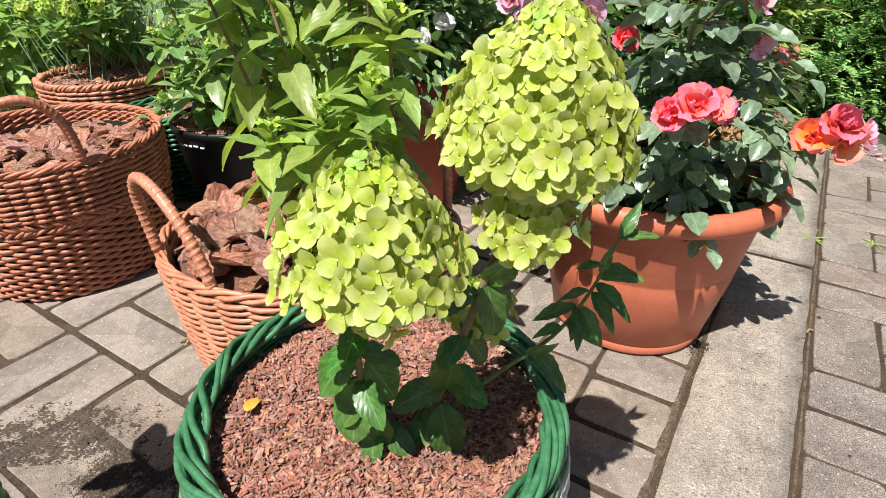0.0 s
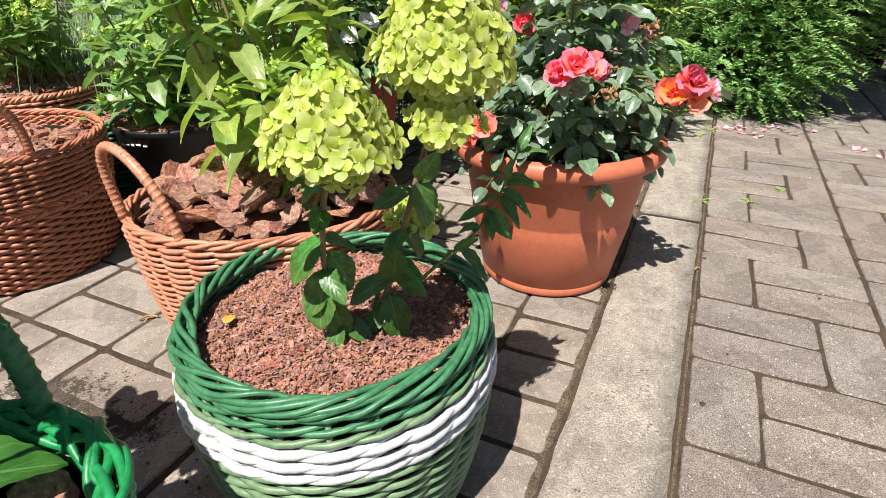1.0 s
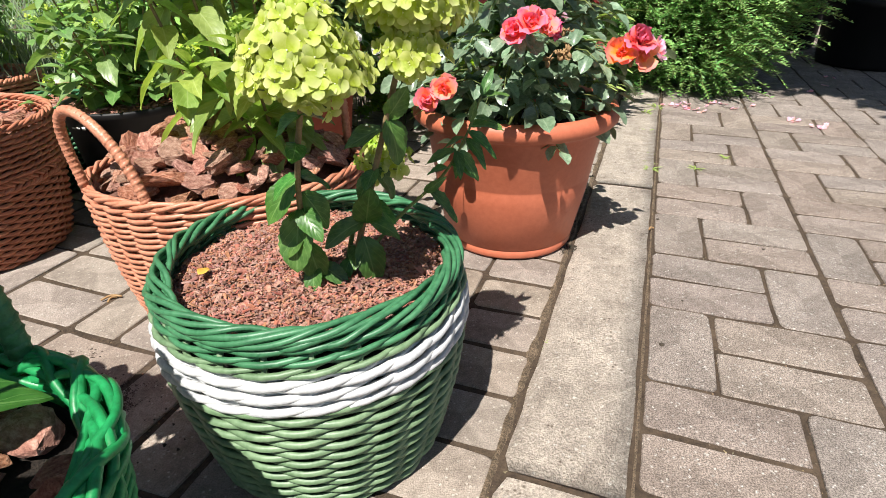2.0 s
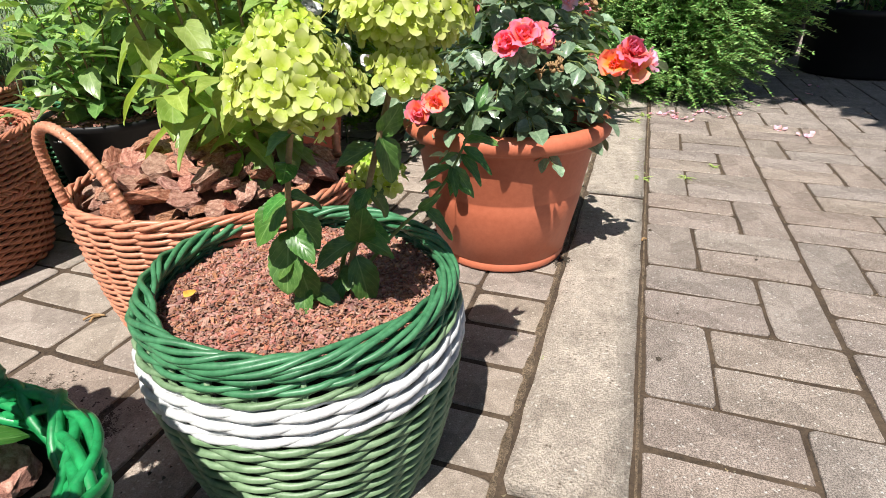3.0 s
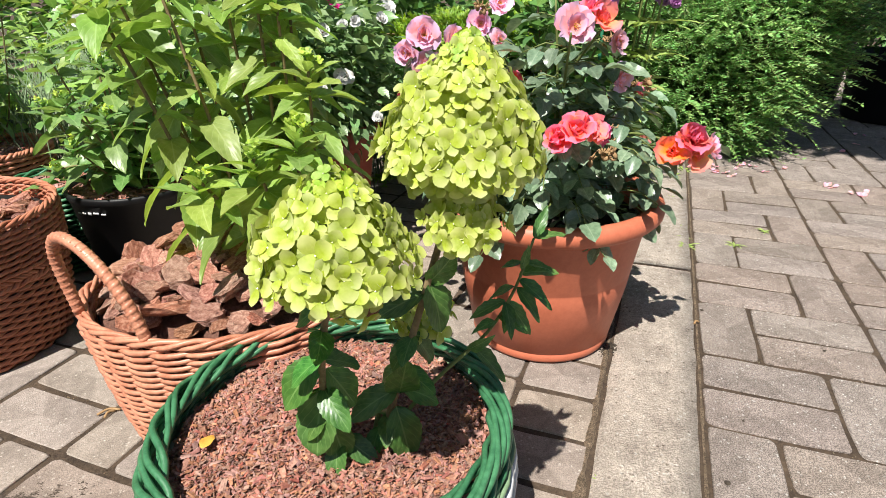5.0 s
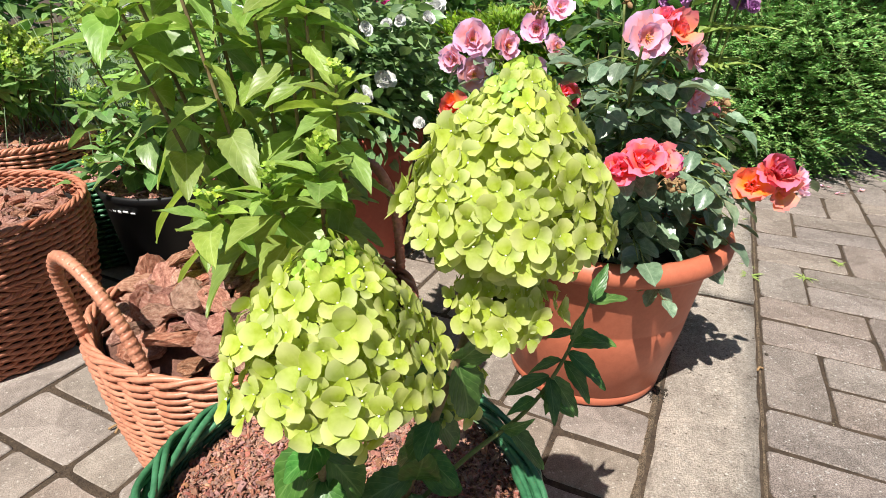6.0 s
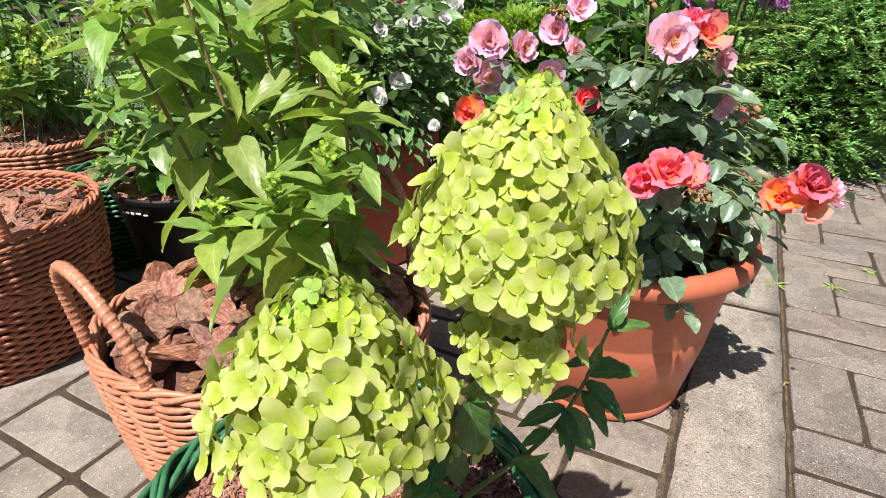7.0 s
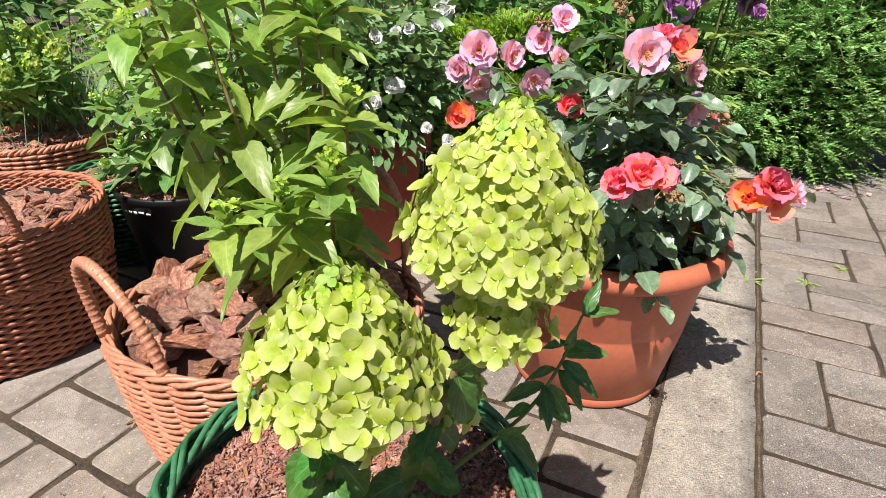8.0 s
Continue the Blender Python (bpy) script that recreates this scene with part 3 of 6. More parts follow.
for i in range(3):
    wale_row(main_form, 0.2285 + 0.0112 * i, 0.0033, 24, M_OLIVE if i < 1 else M_GREEN, main_basket, i, 2.2, swing=1.5)
rolled_rim(main_form, 0.2605, 0.0094, 7, 0.0034, 5, M_GREEN, main_basket, 0.80)
liner_of(main_form, main_basket, 0.235)
mound("mulch", main_form, 0.236, 0.012, main_basket, M_MULCH, 0.012, 0.004, 3, "fine reddish bark mulch")
chip_cover("shredded_mulch", main_form, 0.237, 0.012, 17000, (0.0027, 0.0068), main_basket, 3, 0.014, "fine shredded reddish bark")

# the orange basket with two arched handles
orange_form = Weave(0.202, 0.170, 0.276, 0.74, 0.05)
orange_basket = empty("wicker_basket", (-0.169, 0.702, 0), "oval varnished orange wicker basket with arched handles, filled with bark lumps", "basket", turn=0)
stakes_of(orange_form, 30, 0.004, 0.270, 0.0035, M_ORANGE, orange_basket)
for i in range(26):
    wale_row(orange_form, 0.011 + 0.0100 * i, 0.0035, 30, M_ORANGE, orange_basket, i, 1.5)
rolled_rim(orange_form, 0.2730, 0.0046, 4, 0.0034, 11, M_ORANGE, orange_basket)
arch_handle("handle", (-0.186, -0.068, 0.272), (-0.084, -0.151, 0.270), 0.118, 0.0062, orange_basket, M_ORANGE, (-0.027, 0.010, 0))
arch_handle("handle", (0.186, 0.066, 0.272), (0.090, 0.149, 0.270), 0.150, 0.0062, orange_basket, M_ORANGE, (0.005, 0.01, 0))
liner_of(orange_form, orange_basket, 0.254)
mound("bark_bed", orange_form, 0.252, 0.052, orange_basket, M_MULCH, 0.014, 0.004, 5)
bark_heap(orange_basket, orange_form, 0.264, 0.056, 330, (0.032, 0.064), 11)

# the tall double-banded basket
big_form = Weave(0.215, 0.215, 0.280, 0.82, 0.04)
big_basket = empty("wicker_basket", (-0.800, 1.070, 0), "large brown varnished wicker basket with a braided middle band", "basket", turn=5)
stakes_of(big_form, 54, 0.004, 0.275, 0.0030, M_BROWN, big_basket)
for i in range(20):
    rand_row(big_form, 0.007 + 0.0077 * i, 0.0041, 54, M_BROWN, big_basket, i % 2, 0.95)
rolled_rim(big_form, 0.1640, 0.0055, 4, 0.0038, 26, M_BROWN, big_basket)
rolled_rim(big_form, 0.1755, 0.0055, 4, 0.0038, -26, M_BROWN, big_basket)
for i in range(8):
    wale_row(big_form, 0.1870 + 0.0108 * i, 0.0038, 54, M_BROWN, big_basket, i, 1.5)
rolled_rim(big_form, 0.276, 0.0050, 5, 0.0034, 14, M_BROWN, big_basket)
arch_handle("handle", (0.045, -0.210, 0.280), (0.155, -0.150, 0.280), 0.12, 0.0085, big_basket, M_BROWN, (0.01, -0.02, 0))
liner_of(big_form, big_basket, 0.246)
mound("bark_bed", big_form, 0.230, 0.008, big_basket, M_SOIL, 0.014, 0.004, 6)
bark_heap(big_basket, big_form, 0.232, 0.010, 230, (0.026, 0.062), 12)

# the bright green basket beside the camera's feet
small_form = Weave(0.145, 0.145, 0.268, 0.72, 0.03)
small_basket = empty("wicker_basket", (-0.322, 0.108, 0), "bright green painted wicker basket with an arched handle", "basket", turn=0)
stakes_of(small_form, 21, 0.004, 0.262, 0.0035, M_EMERALD, small_basket)
for i in range(18):
    wale_row(small_form, 0.012 + 0.0132 * i, 0.0044, 21, M_EMERALD, small_basket, i, 0.8)
rolled_rim(small_form, 0.262, 0.0105, 7, 0.0046, 4, M_EMERALD, small_basket, 1.1)
rolled_rim(small_form, 0.262, 0.0120, 7, 0.0044, -4, M_EMERALD, small_basket, 1.1)
arch_handle("handle", (0.048, 0.137, 0.265), (-0.10, 0.105, 0.265), 0.16, 0.0090, small_basket, M_GREEN, (-0.01, 0.02, 0), 0.0115)
liner_of(small_form, small_basket, 0.243)
mound("bark_bed", small_form, 0.222, 0.010, small_basket, M_SOIL, 0.014, 0.004, 7)
bark_heap(small_basket, small_form, 0.232, 0.014, 45, (0.035, 0.06), 13)

# ---- pots ----


def pot(name, place, label, profile, material, fill_z, fill_r, fill_mat=M_SOIL):
    p = empty(name, place, label, "plant pot")
    v, f = lathe(profile, 72)
    part("body", mesh_of("body", v, f, material), None, p)
    v, f = lathe([(0.001, fill_z + 0.006), (fill_r * 0.5, fill_z + 0.004), (fill_r, fill_z)], 36)
    part("soil", mesh_of("soil", v, f, fill_mat), None, p, "dark potting soil")
    return p


terra_pot = pot("terracotta_pot", (0.359, 0.897, 0), "terracotta-coloured plastic pot with a broad rolled rim, half on the kerb",
    [(r * 1.032, z * 1.02) for r, z in ((0.0211, 0.0040), (0.1270, 0.0040), (0.1318, 0.0052), (0.1330, 0.0085), (0.1342, 0.0215), (0.1326, 0.0228), (0.1350, 0.0245), (0.1540, 0.1212), (0.1582, 0.1515), (0.1574, 0.1545), (0.1588, 0.1576), (0.1730, 0.2485), (0.1751, 0.2545), (0.1931, 0.2616), (0.1994, 0.2687), (0.2004, 0.2788), (0.1962, 0.2899), (0.1867, 0.2949), (0.1772, 0.2919), (0.1699, 0.2828), (0.1635, 0.2323), (0.1582, 0.2020))],
    M_TERRA, 0.255, 0.166)
black_pot = pot("nursery_pot", (-0.500, 1.330, 0), "black plastic nursery pot with white handwriting on its side",
    [(0.02, 0.004), (0.115, 0.004), (0.120, 0.012), (0.146, 0.225), (0.150, 0.228), (0.153, 0.240), (0.150, 0.246), (0.144, 0.244), (0.140, 0.215), (0.135, 0.19)], M_BLACK, 0.236, 0.143, M_MULCH)
chip_cover("shredded_mulch", Weave(0.143, 0.143, 0.25, 0.95), 0.236, 0.004, 900, (0.006, 0.016), black_pot, 15, 0.004, "shredded bark")
red_pot = pot("clay_pot", (-0.085, 1.430, 0), "red clay pot standing in the shade, coloured a darker red for it", [(0.02, 0.004), (0.110, 0.004), (0.116, 0.012), (0.150, 0.285), (0.166, 0.288), (0.172, 0.30), (0.174, 0.335), (0.168, 0.342), (0.160, 0.338), (0.152, 0.30), (0.145, 0.27)],
    M_TERRA_SHADED, 0.31, 0.153)
for i, (x, y, r, h) in enumerate(((2.84, 2.42, 0.275, 0.33), (2.80, 3.10, 0.24, 0.36), (3.55, 2.75, 0.30, 0.40))):
    pot("nursery_pot", (x, y, 0), "large black plastic nursery pot in the shade", [(0.02, 0.004), (r * 0.90, 0.004), (r * 0.92, 0.02), (r, h - 0.04), (r * 1.04, h - 0.035), (r * 1.06, h), (r * 1.0, h), (r * 0.97, h - 0.06)], M_BLACK, h - 0.05, r * 0.96)

# the unreadable white handwriting on the black pot: plain bars
for i, (da, dz, wd, ht) in enumerate(((-0.24, -0.002, 0.011, 0.0035), (-0.10, 0.000, 0.010, 0.004), (0.03, 0.001, 0.009, 0.006), (0.16, 0.003, 0.013, 0.0045), (0.29, 0.001, 0.010, 0.004))):
    a = math.radians(241) + da * 0.9
    z = 0.209 + dz
    r = 0.120 + 0.026 * (z - 0.012) / 0.213 + 0.0012
    bm = bmesh.new()
    bmesh.ops.create_cube(bm, size=1.0, matrix=pose(r * math.cos(a), r * math.sin(a), z, 0, 0, math.degrees(a) + 90) @ Matrix.Diagonal((wd, 0.0012, ht, 1)))
    part("writing_bar", bm, M_CHALK, black_pot, "white handwritten mark")

# two more baskets at the back of the yard
back_form = Weave(0.18, 0.18, 0.235, 0.80, 0.03)
back_basket = empty("wicker_basket", (-1.080, 1.780, 0), "orange wicker basket with shredded bark, behind the large one", "basket")
stakes_of(back_form, 36, 0.004, 0.23, 0.0035, M_ORANGE, back_basket)
for i in range(16):
    wale_row(back_form, 0.012 + 0.0138 * i, 0.0046, 36, M_ORANGE, back_basket, i, 0.8, 5)
rolled_rim(back_form, 0.233, 0.0070, 4, 0.0046, 22, M_ORANGE, back_basket)
liner_of(back_form, back_basket, 0.215)
mound("mulch", back_form, 0.216, 0.012, back_basket, M_MULCH, 0.012, 0.004, 8)
chip_cover("shredded_mulch", back_form, 0.217, 0.012, 1200, (0.010, 0.022), back_basket, 8, 0.016, "shredded reddish bark")
low_form = Weave(0.105, 0.105, 0.225, 0.80, 0.03)
low_basket = empty("wicker_basket", (-0.735, 1.440, 0), "low dark green wicker basket with shredded bark", "basket")
for i in range(15):
    wale_row(low_form, 0.012 + 0.0135 * i, 0.0052, 30, M_GREEN, low_basket, i, 0.8, 5)
rolled_rim(low_form, 0.219, 0.0080, 6, 0.0040, 2, M_GREEN, low_basket, 1.3)
liner_of(low_form, low_basket, 0.212)
mound("mulch", low_form, 0.212, 0.008, low_basket, M_MULCH, 0.012, 0.004, 9)
chip_cover("shredded_mulch", low_form, 0.213, 0.008, 600, (0.010, 0.020), low_basket, 9, 0.016, "shredded reddish bark")

# ---- plants: shared leaves and petals ----
HYD = [leaf_mesh("leaf", M_LEAF, 1.0, 0.58, 0.16, 0.18 + 0.12 * (i % 3), 0.035, 16, 0.035, 0.45, i, 0.68) for i in range(4)]
MIDLEAF = [leaf_mesh("leaf", M_LEAF_MID, 1.0, 0.50, 0.18, 0.14 + 0.1 * (i % 3), 0.03, 10, 0.05, 0.42, 95 + i) for i in range(4)]
SPRIG = [leaf_mesh("leaf", M_LEAF, 1.0, 0.34, 0.25, 0.12 + 0.1 * (i % 3), 0.03, 10, 0.05, 0.42, 90 + i) for i in range(3)]
TALL = [leaf_mesh("leaf", M_LEAF_TALL, 1.0, 0.47, 0.22, 0.16 + 0.13 * (i % 3), 0.025, 15, 0.035, 0.37, 10 + i) for i in range(4)]
ROSELEAF = [leaf_mesh("leaflet", M_LEAF_ROSE, 1.0, 0.74, 0.22, 0.10 + 0.1 * i, 0.03, 8, 0.04, 0.46, 20 + i, 0.62) for i in range(3)]


def floret_mesh(name, seed, material, spread=0.55, cup=0.10):
    """A hydrangea floret: four broad thin overlapping sepals about a small pale eye; one unit across."""
    rng = random.Random(seed)
    v, uv, f = [], [], []
    around = 14
    for k in range(4):
        a = k * math.pi / 2 + rng.uniform(-0.2, 0.2)
        size = rng.uniform(0.42, 0.58)
        lift = 0.05 * (k % 2) + rng.uniform(0, 0.02)
        tilt = cup + rng.uniform(-0.10, 0.18)
        bend, ph = rng.uniform(-0.30, 0.05), rng.uniform(0, 6)
        n0 = len(v)
        for ring in (0.0, 0.55, 1.0):
            for j in range(around if ring else 1):
                p = 2 * math.pi * j / around
                edge = 1 + (0.05 * math.sin(3 * p + ph) if ring == 1.0 else 0)
                r = size * (0.50 + 0.50 * ring * edge * math.cos(p)) * (1.07 if j == 0 and ring == 1.0 else 1.0)
                q = size * spread * ring * edge * math.sin(p) * (0.62 + 0.50 * (0.5 + 0.5 * math.cos(p)))
                z = lift + tilt * r + bend * r * r / size + 0.42 * q * q / size + (0.028 * math.sin(2 * p + ph) if ring == 1.0 else 0)
                v.append((r * math.cos(a) - q * math.sin(a), r * math.sin(a) + q * math.cos(a), z))
                uv.append((0.5 + 0.5 * ring * math.sin(p), r / size))
        for j in range(around):
            i = (j + 1) % around
            f.append((n0, n0 + 1 + j, n0 + 1 + i))
            f.append((n0 + 1 + j, n0 + 1 + around + j, n0 + 1 + around + i, n0 + 1 + i))
    n0 = len(v)
    e = 0.038
    v += [(e, 0, 0.07), (0, e, 0.07), (-e, 0, 0.07), (0, -e, 0.07), (0, 0, 0.12)]
    uv += [(0.5, 0.5)] * 5
    eye = [(n0, n0 + 1, n0 + 4), (n0 + 1, n0 + 2, n0 + 4), (n0 + 2, n0 + 3, n0 + 4), (n0 + 3, n0, n0 + 4)]
    me = mesh_of(name, v, f + eye, material, uv)
    me.materials.append(M_EYE)
    for p in me.polygons[len(f):]:
        p.material_index = 1
    return me


FLORETS = [floret_mesh("floret", i, M_LIME, 0.56, 0.20 + 0.14 * (i % 3)) for i in range(10)]
BUDLETS = [floret_mesh("floret", 30 + i, M_LIME_BUD, 0.5, 0.35) for i in range(3)]


def panicle(parent, base, axis, length, radius, count, size, seed, fat=0.34, label="", tip_buds=0.16):
    """A flower head: florets set all over a blunt cone round its axis, small and folded near the tip."""
    rng = random.Random(seed)
    ax = Vector(axis).normalized()
    q = ax.to_track_quat("Z", "Y").to_matrix().to_4x4()
    pts = [(0, 0, length * t) for t in (0, 0.3, 0.6, 0.92)]
    made = [tube(pts, [0.0035, 0.003, 0.0022, 0.001], 6)]

    def girth(t):
        return radius * ((t / fat) ** 0.55 if t < fat else (max(0.0, 1 - ((t - fat) / (1.02 - fat)) ** 1.35)) ** 0.78)
    spots = []
    tries = 0
    while len(spots) < count and tries < count * 30:
        tries += 1
        outer = tries > count * 4
        t = 0.02 + 0.98 * rng.random()
        g = girth(t)
        if rng.random() > 0.12 + g / radius:
            continue
        r = g * (rng.uniform(0.86, 1.05) if outer else rng.uniform(0.55, 0.80))
        a = rng.uniform(0, 2 * math.pi)
        p = Vector((r * math.cos(a), r * math.sin(a), t * length))
        gap = (0.56 if outer else 0.50) * size * (1.0 if t < 0.7 else 1.0 - 1.6 * (t - 0.7))
        if any((p - q[0]).length_squared < gap * gap for q in spots):
            continue
        up = 0.30 + 1.1 * max(0.0, t - 0.40) - 0.75 * max(0.0, 0.22 - t) / 0.22
        n = Vector((math.cos(a), math.sin(a), up)) + Vector((rng.gauss(0, 0.17), rng.gauss(0, 0.17), rng.gauss(0, 0.17)))
        spots.append((p, n.normalized(), t))
        if len(spots) % 2 == 0:
            z0 = max(0.0, t - 0.16) * length
            made.append(tube([(0, 0, z0), tuple(p * 0.6 + Vector((0, 0, z0)) * 0.4), tuple(p - n * 0.002)], [0.0014, 0.001, 0.0007], 4))
    v, f = tubes(made)
    head = put("flower_head", mesh_of("flower_head", v, f, M_GSTEM), parent, Matrix.Translation(base) @ q, label)
    for p, n, t in spots:
        s = size * rng.uniform(0.80, 1.22) * (1.0 if t < 0.7 else 1.0 - 1.6 * (t - 0.7))
        young = t > 1 - tip_buds and rng.random() < 0.75
        m = Matrix.Translation(p) @ n.to_track_quat("Z", "Y").to_matrix().to_4x4() @ Matrix.Rotation(rng.uniform(0, 6.28), 4, "Z") @ Matrix.Diagonal((s, s, s, 1))
        put("floret", rng.choice(BUDLETS if young else FLORETS), head, m)
    return head


def stem(name, points, r0, r1, parent, material, sides=7, label=""):
    line = spline(points, 6)
    k = len(line)
    v, f = tube(line, [r0 + (r1 - r0) * i / (k - 1) for i in range(k)], sides)
    return part(name, mesh_of(name, v, f, material), None, parent, label), line


def leaf_at(meshes, parent, base, tip, up, seed, label=""):
    """A leaf from its stalk to its tip, in the frame of its plant."""
    b, t = Vector(base), Vector(tip)
    return put("leaf", meshes[seed % len(meshes)], parent, aim(b, t - b, up, (t - b).length * (0.80 if meshes is HYD else 0.90)), label)


# ---- the lime hydrangea in the green basket ----
hyd = empty("hydrangea", (-0.02, 0.37, 0.245), "young hydrangea with two lime-green flower heads, in the green basket", "plant")


def rel(o, p):
    return tuple(Vector(p) - o.location)


H1, H2 = Vector((-0.020, 0.285, 0.461)), Vector((0.072, 0.342, 0.490))
stem("stem", [rel(hyd, p) for p in ((-0.035, 0.365, 0.235), (-0.042, 0.345, 0.32), (-0.036, 0.31, 0.40), tuple(H1 + Vector((0, 0, 0.02))))], 0.0032, 0.0026, hyd, M_STEM)
stem("stem", [rel(hyd, p) for p in ((0.000, 0.372, 0.235), (0.022, 0.362, 0.32), (0.048, 0.350, 0.42), tuple(H2 + Vector((0, 0, 0.02))))], 0.0036, 0.0028, hyd, M_STEM)
stem("stem", [rel(hyd, p) for p in ((0.004, 0.374, 0.245), (0.060, 0.380, 0.305), (0.110, 0.388, 0.345), (0.139, 0.398, 0.385), (0.160, 0.415, 0.425))], 0.0022, 0.0012, hyd, M_GSTEM)
stem("stem", [rel(hyd, p) for p in ((-0.006, 0.378, 0.240), (0.015, 0.385, 0.31), (0.047, 0.395, 0.36))], 0.0028, 0.002, hyd, M_GSTEM)
panicle(hyd, rel(hyd, H1), (0.03, 0.0, 1), 0.082, 0.050, 700, 0.0180, 1, 0.22, "lime-green conical flower head")
panicle(hyd, rel(hyd, H2 + Vector((0, 0, 0.012))), (0.08, 0.04, 1), 0.110, 0.057, 900, 0.0182, 2, 0.22, "taller lime-green conical flower head with pale side florets")
panicle(hyd, rel(hyd, (0.070, 0.322, 0.470)), (0.05, -0.25, 1), 0.042, 0.030, 200, 0.0172, 3, 0.45, "small lower tier of lime florets", 0.0)
panicle(hyd, rel(hyd, (-0.012, 0.258, 0.468)), (0.1, -0.9, 0.1), 0.020, 0.015, 9, 0.0225, 4, 0.5, "single drooping cluster of pale florets", 0.0)
panicle(hyd, rel(hyd, (0.047, 0.395, 0.345)), (0, 0, 1), 0.05, 0.03, 45, 0.018, 5, 0.4, "small young green flower head", 0.5)

N1, N2, N3 = (-0.040, 0.352, 0.30), (0.022, 0.362, 0.31), (0.050, 0.349, 0.425)
for i, (b, t, up) in enumerate((
        ((-0.044, 0.350, 0.335), (-0.060, 0.320, 0.262), (-0.3, -1, 0.5)), ((-0.040, 0.350, 0.300), (-0.028, 0.335, 0.240), (0, -1, 0.6)),
        ((-0.036, 0.355, 0.270), (-0.045, 0.320, 0.245), (-0.3, -1, 0.7)), ((-0.030, 0.360, 0.265), (0.004, 0.335, 0.248), (0.4, -1, 0.6)),
        ((-0.038, 0.340, 0.360), (-0.006, 0.335, 0.310), (0.3, -0.7, 0.8)), ((-0.040, 0.335, 0.375), (-0.088, 0.315, 0.335), (-0.2, -0.6, 0.9)),
        ((0.020, 0.362, 0.312), (-0.038, 0.350, 0.300), (0, -0.4, 1)), ((0.022, 0.360, 0.310), (0.028, 0.325, 0.365), (0, -1, 0.5)))):
    leaf_at(HYD, hyd, rel(hyd, b), rel(hyd, t), up, i)
for i, (b, t, up) in enumerate((
        ((0.018, 0.360, 0.295), (0.034, 0.330, 0.232), (0.2, -1, 0.5)), ((0.024, 0.365, 0.310), (0.075, 0.365, 0.292), (0.2, -0.5, 1)),
        ((0.046, 0.350, 0.415), (-0.006, 0.345, 0.400), (0, -0.4, 1)), (N3, (0.072, 0.325, 0.460), (0.3, -1, 0.4)),
        (N3, (0.068, 0.335, 0.370), (0.5, -1, 0.3)), ((0.036, 0.355, 0.370), (0.006, 0.340, 0.345), (0, -0.5, 1)),
        ((0.036, 0.358, 0.370), (0.066, 0.370, 0.325), (0.6, -0.5, 0.5)), ((-0.036, 0.36, 0.26), (-0.052, 0.40, 0.29), (0, 0.3, 1)))):
    leaf_at(HYD, hyd, rel(hyd, b), rel(hyd, t), up, i + 1)
for i, (b, t, up) in enumerate((
        ((0.090, 0.385, 0.330), (0.108, 0.362, 0.352), (0, -1, 0.4)), ((0.096, 0.386, 0.332), (0.132, 0.372, 0.292), (0.6, -0.6, 0.4)),
        ((0.139, 0.398, 0.385), (0.165, 0.378, 0.352), (0.4, -0.8, 0.4)), ((0.139, 0.398, 0.385), (0.108, 0.400, 0.378), (0, -0.2, 1)),
        ((0.150, 0.405, 0.405), (0.186, 0.400, 0.395), (0.2, -0.2, 1)), ((0.150, 0.405, 0.405), (0.122, 0.396, 0.412), (0, -0.2, 1)),
        ((0.118, 0.390, 0.355), (0.092, 0.372, 0.362), (0, -0.4, 1)), ((0.120, 0.391, 0.360), (0.150, 0.376, 0.345), (0.3, -0.6, 0.7)), ((0.128, 0.395, 0.372), (0.128, 0.36, 0.352), (0.1, -0.8, 0.7)),
        ((0.160, 0.415, 0.425), (0.176, 0.420, 0.458), (-0.3, -1, 0.2)), ((0.160, 0.415, 0.425), (0.200, 0.425, 0.425), (0, -0.3, 1)))):
    leaf_at(SPRIG, hyd, rel(hyd, b), rel(hyd, t), up, i + 2)
for i, (b, t, up) in enumerate((
        ((0.128, 0.395, 0.373), (0.088, 0.385, 0.366), (0, -0.5, 1)), ((0.128, 0.395, 0.371), (0.127, 0.376, 0.344), (0.2, -1, 0.3)),
        ((0.130, 0.395, 0.373), (0.156, 0.382, 0.335), (0.4, -0.9, 0.3)), ((0.141, 0.400, 0.392), (0.178, 0.380, 0.366), (0.4, -0.7, 0.7)), ((0.143, 0.402, 0.396), (0.194, 0.410, 0.397), (0.1, -0.5, 1)),
        ((0.145, 0.402, 0.400), (0.151, 0.398, 0.428), (0, -1, 0.2)))):
    leaf_at(SPRIG, hyd, rel(hyd, b), rel(hyd, t), up, i + 1)


# leaf pairs up both stems, under the heads
rng = random.Random(83)
for k, (x, y, z, ln) in enumerate(((-0.041, 0.347, 0.312, 0.046), (-0.041, 0.335, 0.345, 0.050), (-0.038, 0.318, 0.385, 0.052), (-0.034, 0.303, 0.420, 0.048), (-0.027, 0.292, 0.447, 0.042),
                                   (0.010, 0.367, 0.280, 0.044), (0.026, 0.361, 0.335, 0.048), (0.036, 0.356, 0.372, 0.046), (-0.030, 0.368, 0.262, 0.040), (0.002, 0.372, 0.262, 0.040))):
    for side in (0, math.pi):
        a = 0.5 + 1.45 * k + side + rng.uniform(-0.3, 0.3)
        d = Vector((math.cos(a), math.sin(a), rng.uniform(-0.7, -0.05)))
        put("leaf", HYD[(k + (side > 0)) % 4], hyd, aim(Vector(rel(hyd, (x, y, z))), d, (0, -0.3, 1), ln * rng.uniform(0.60, 0.80), rng.gauss(0, 0.2)))


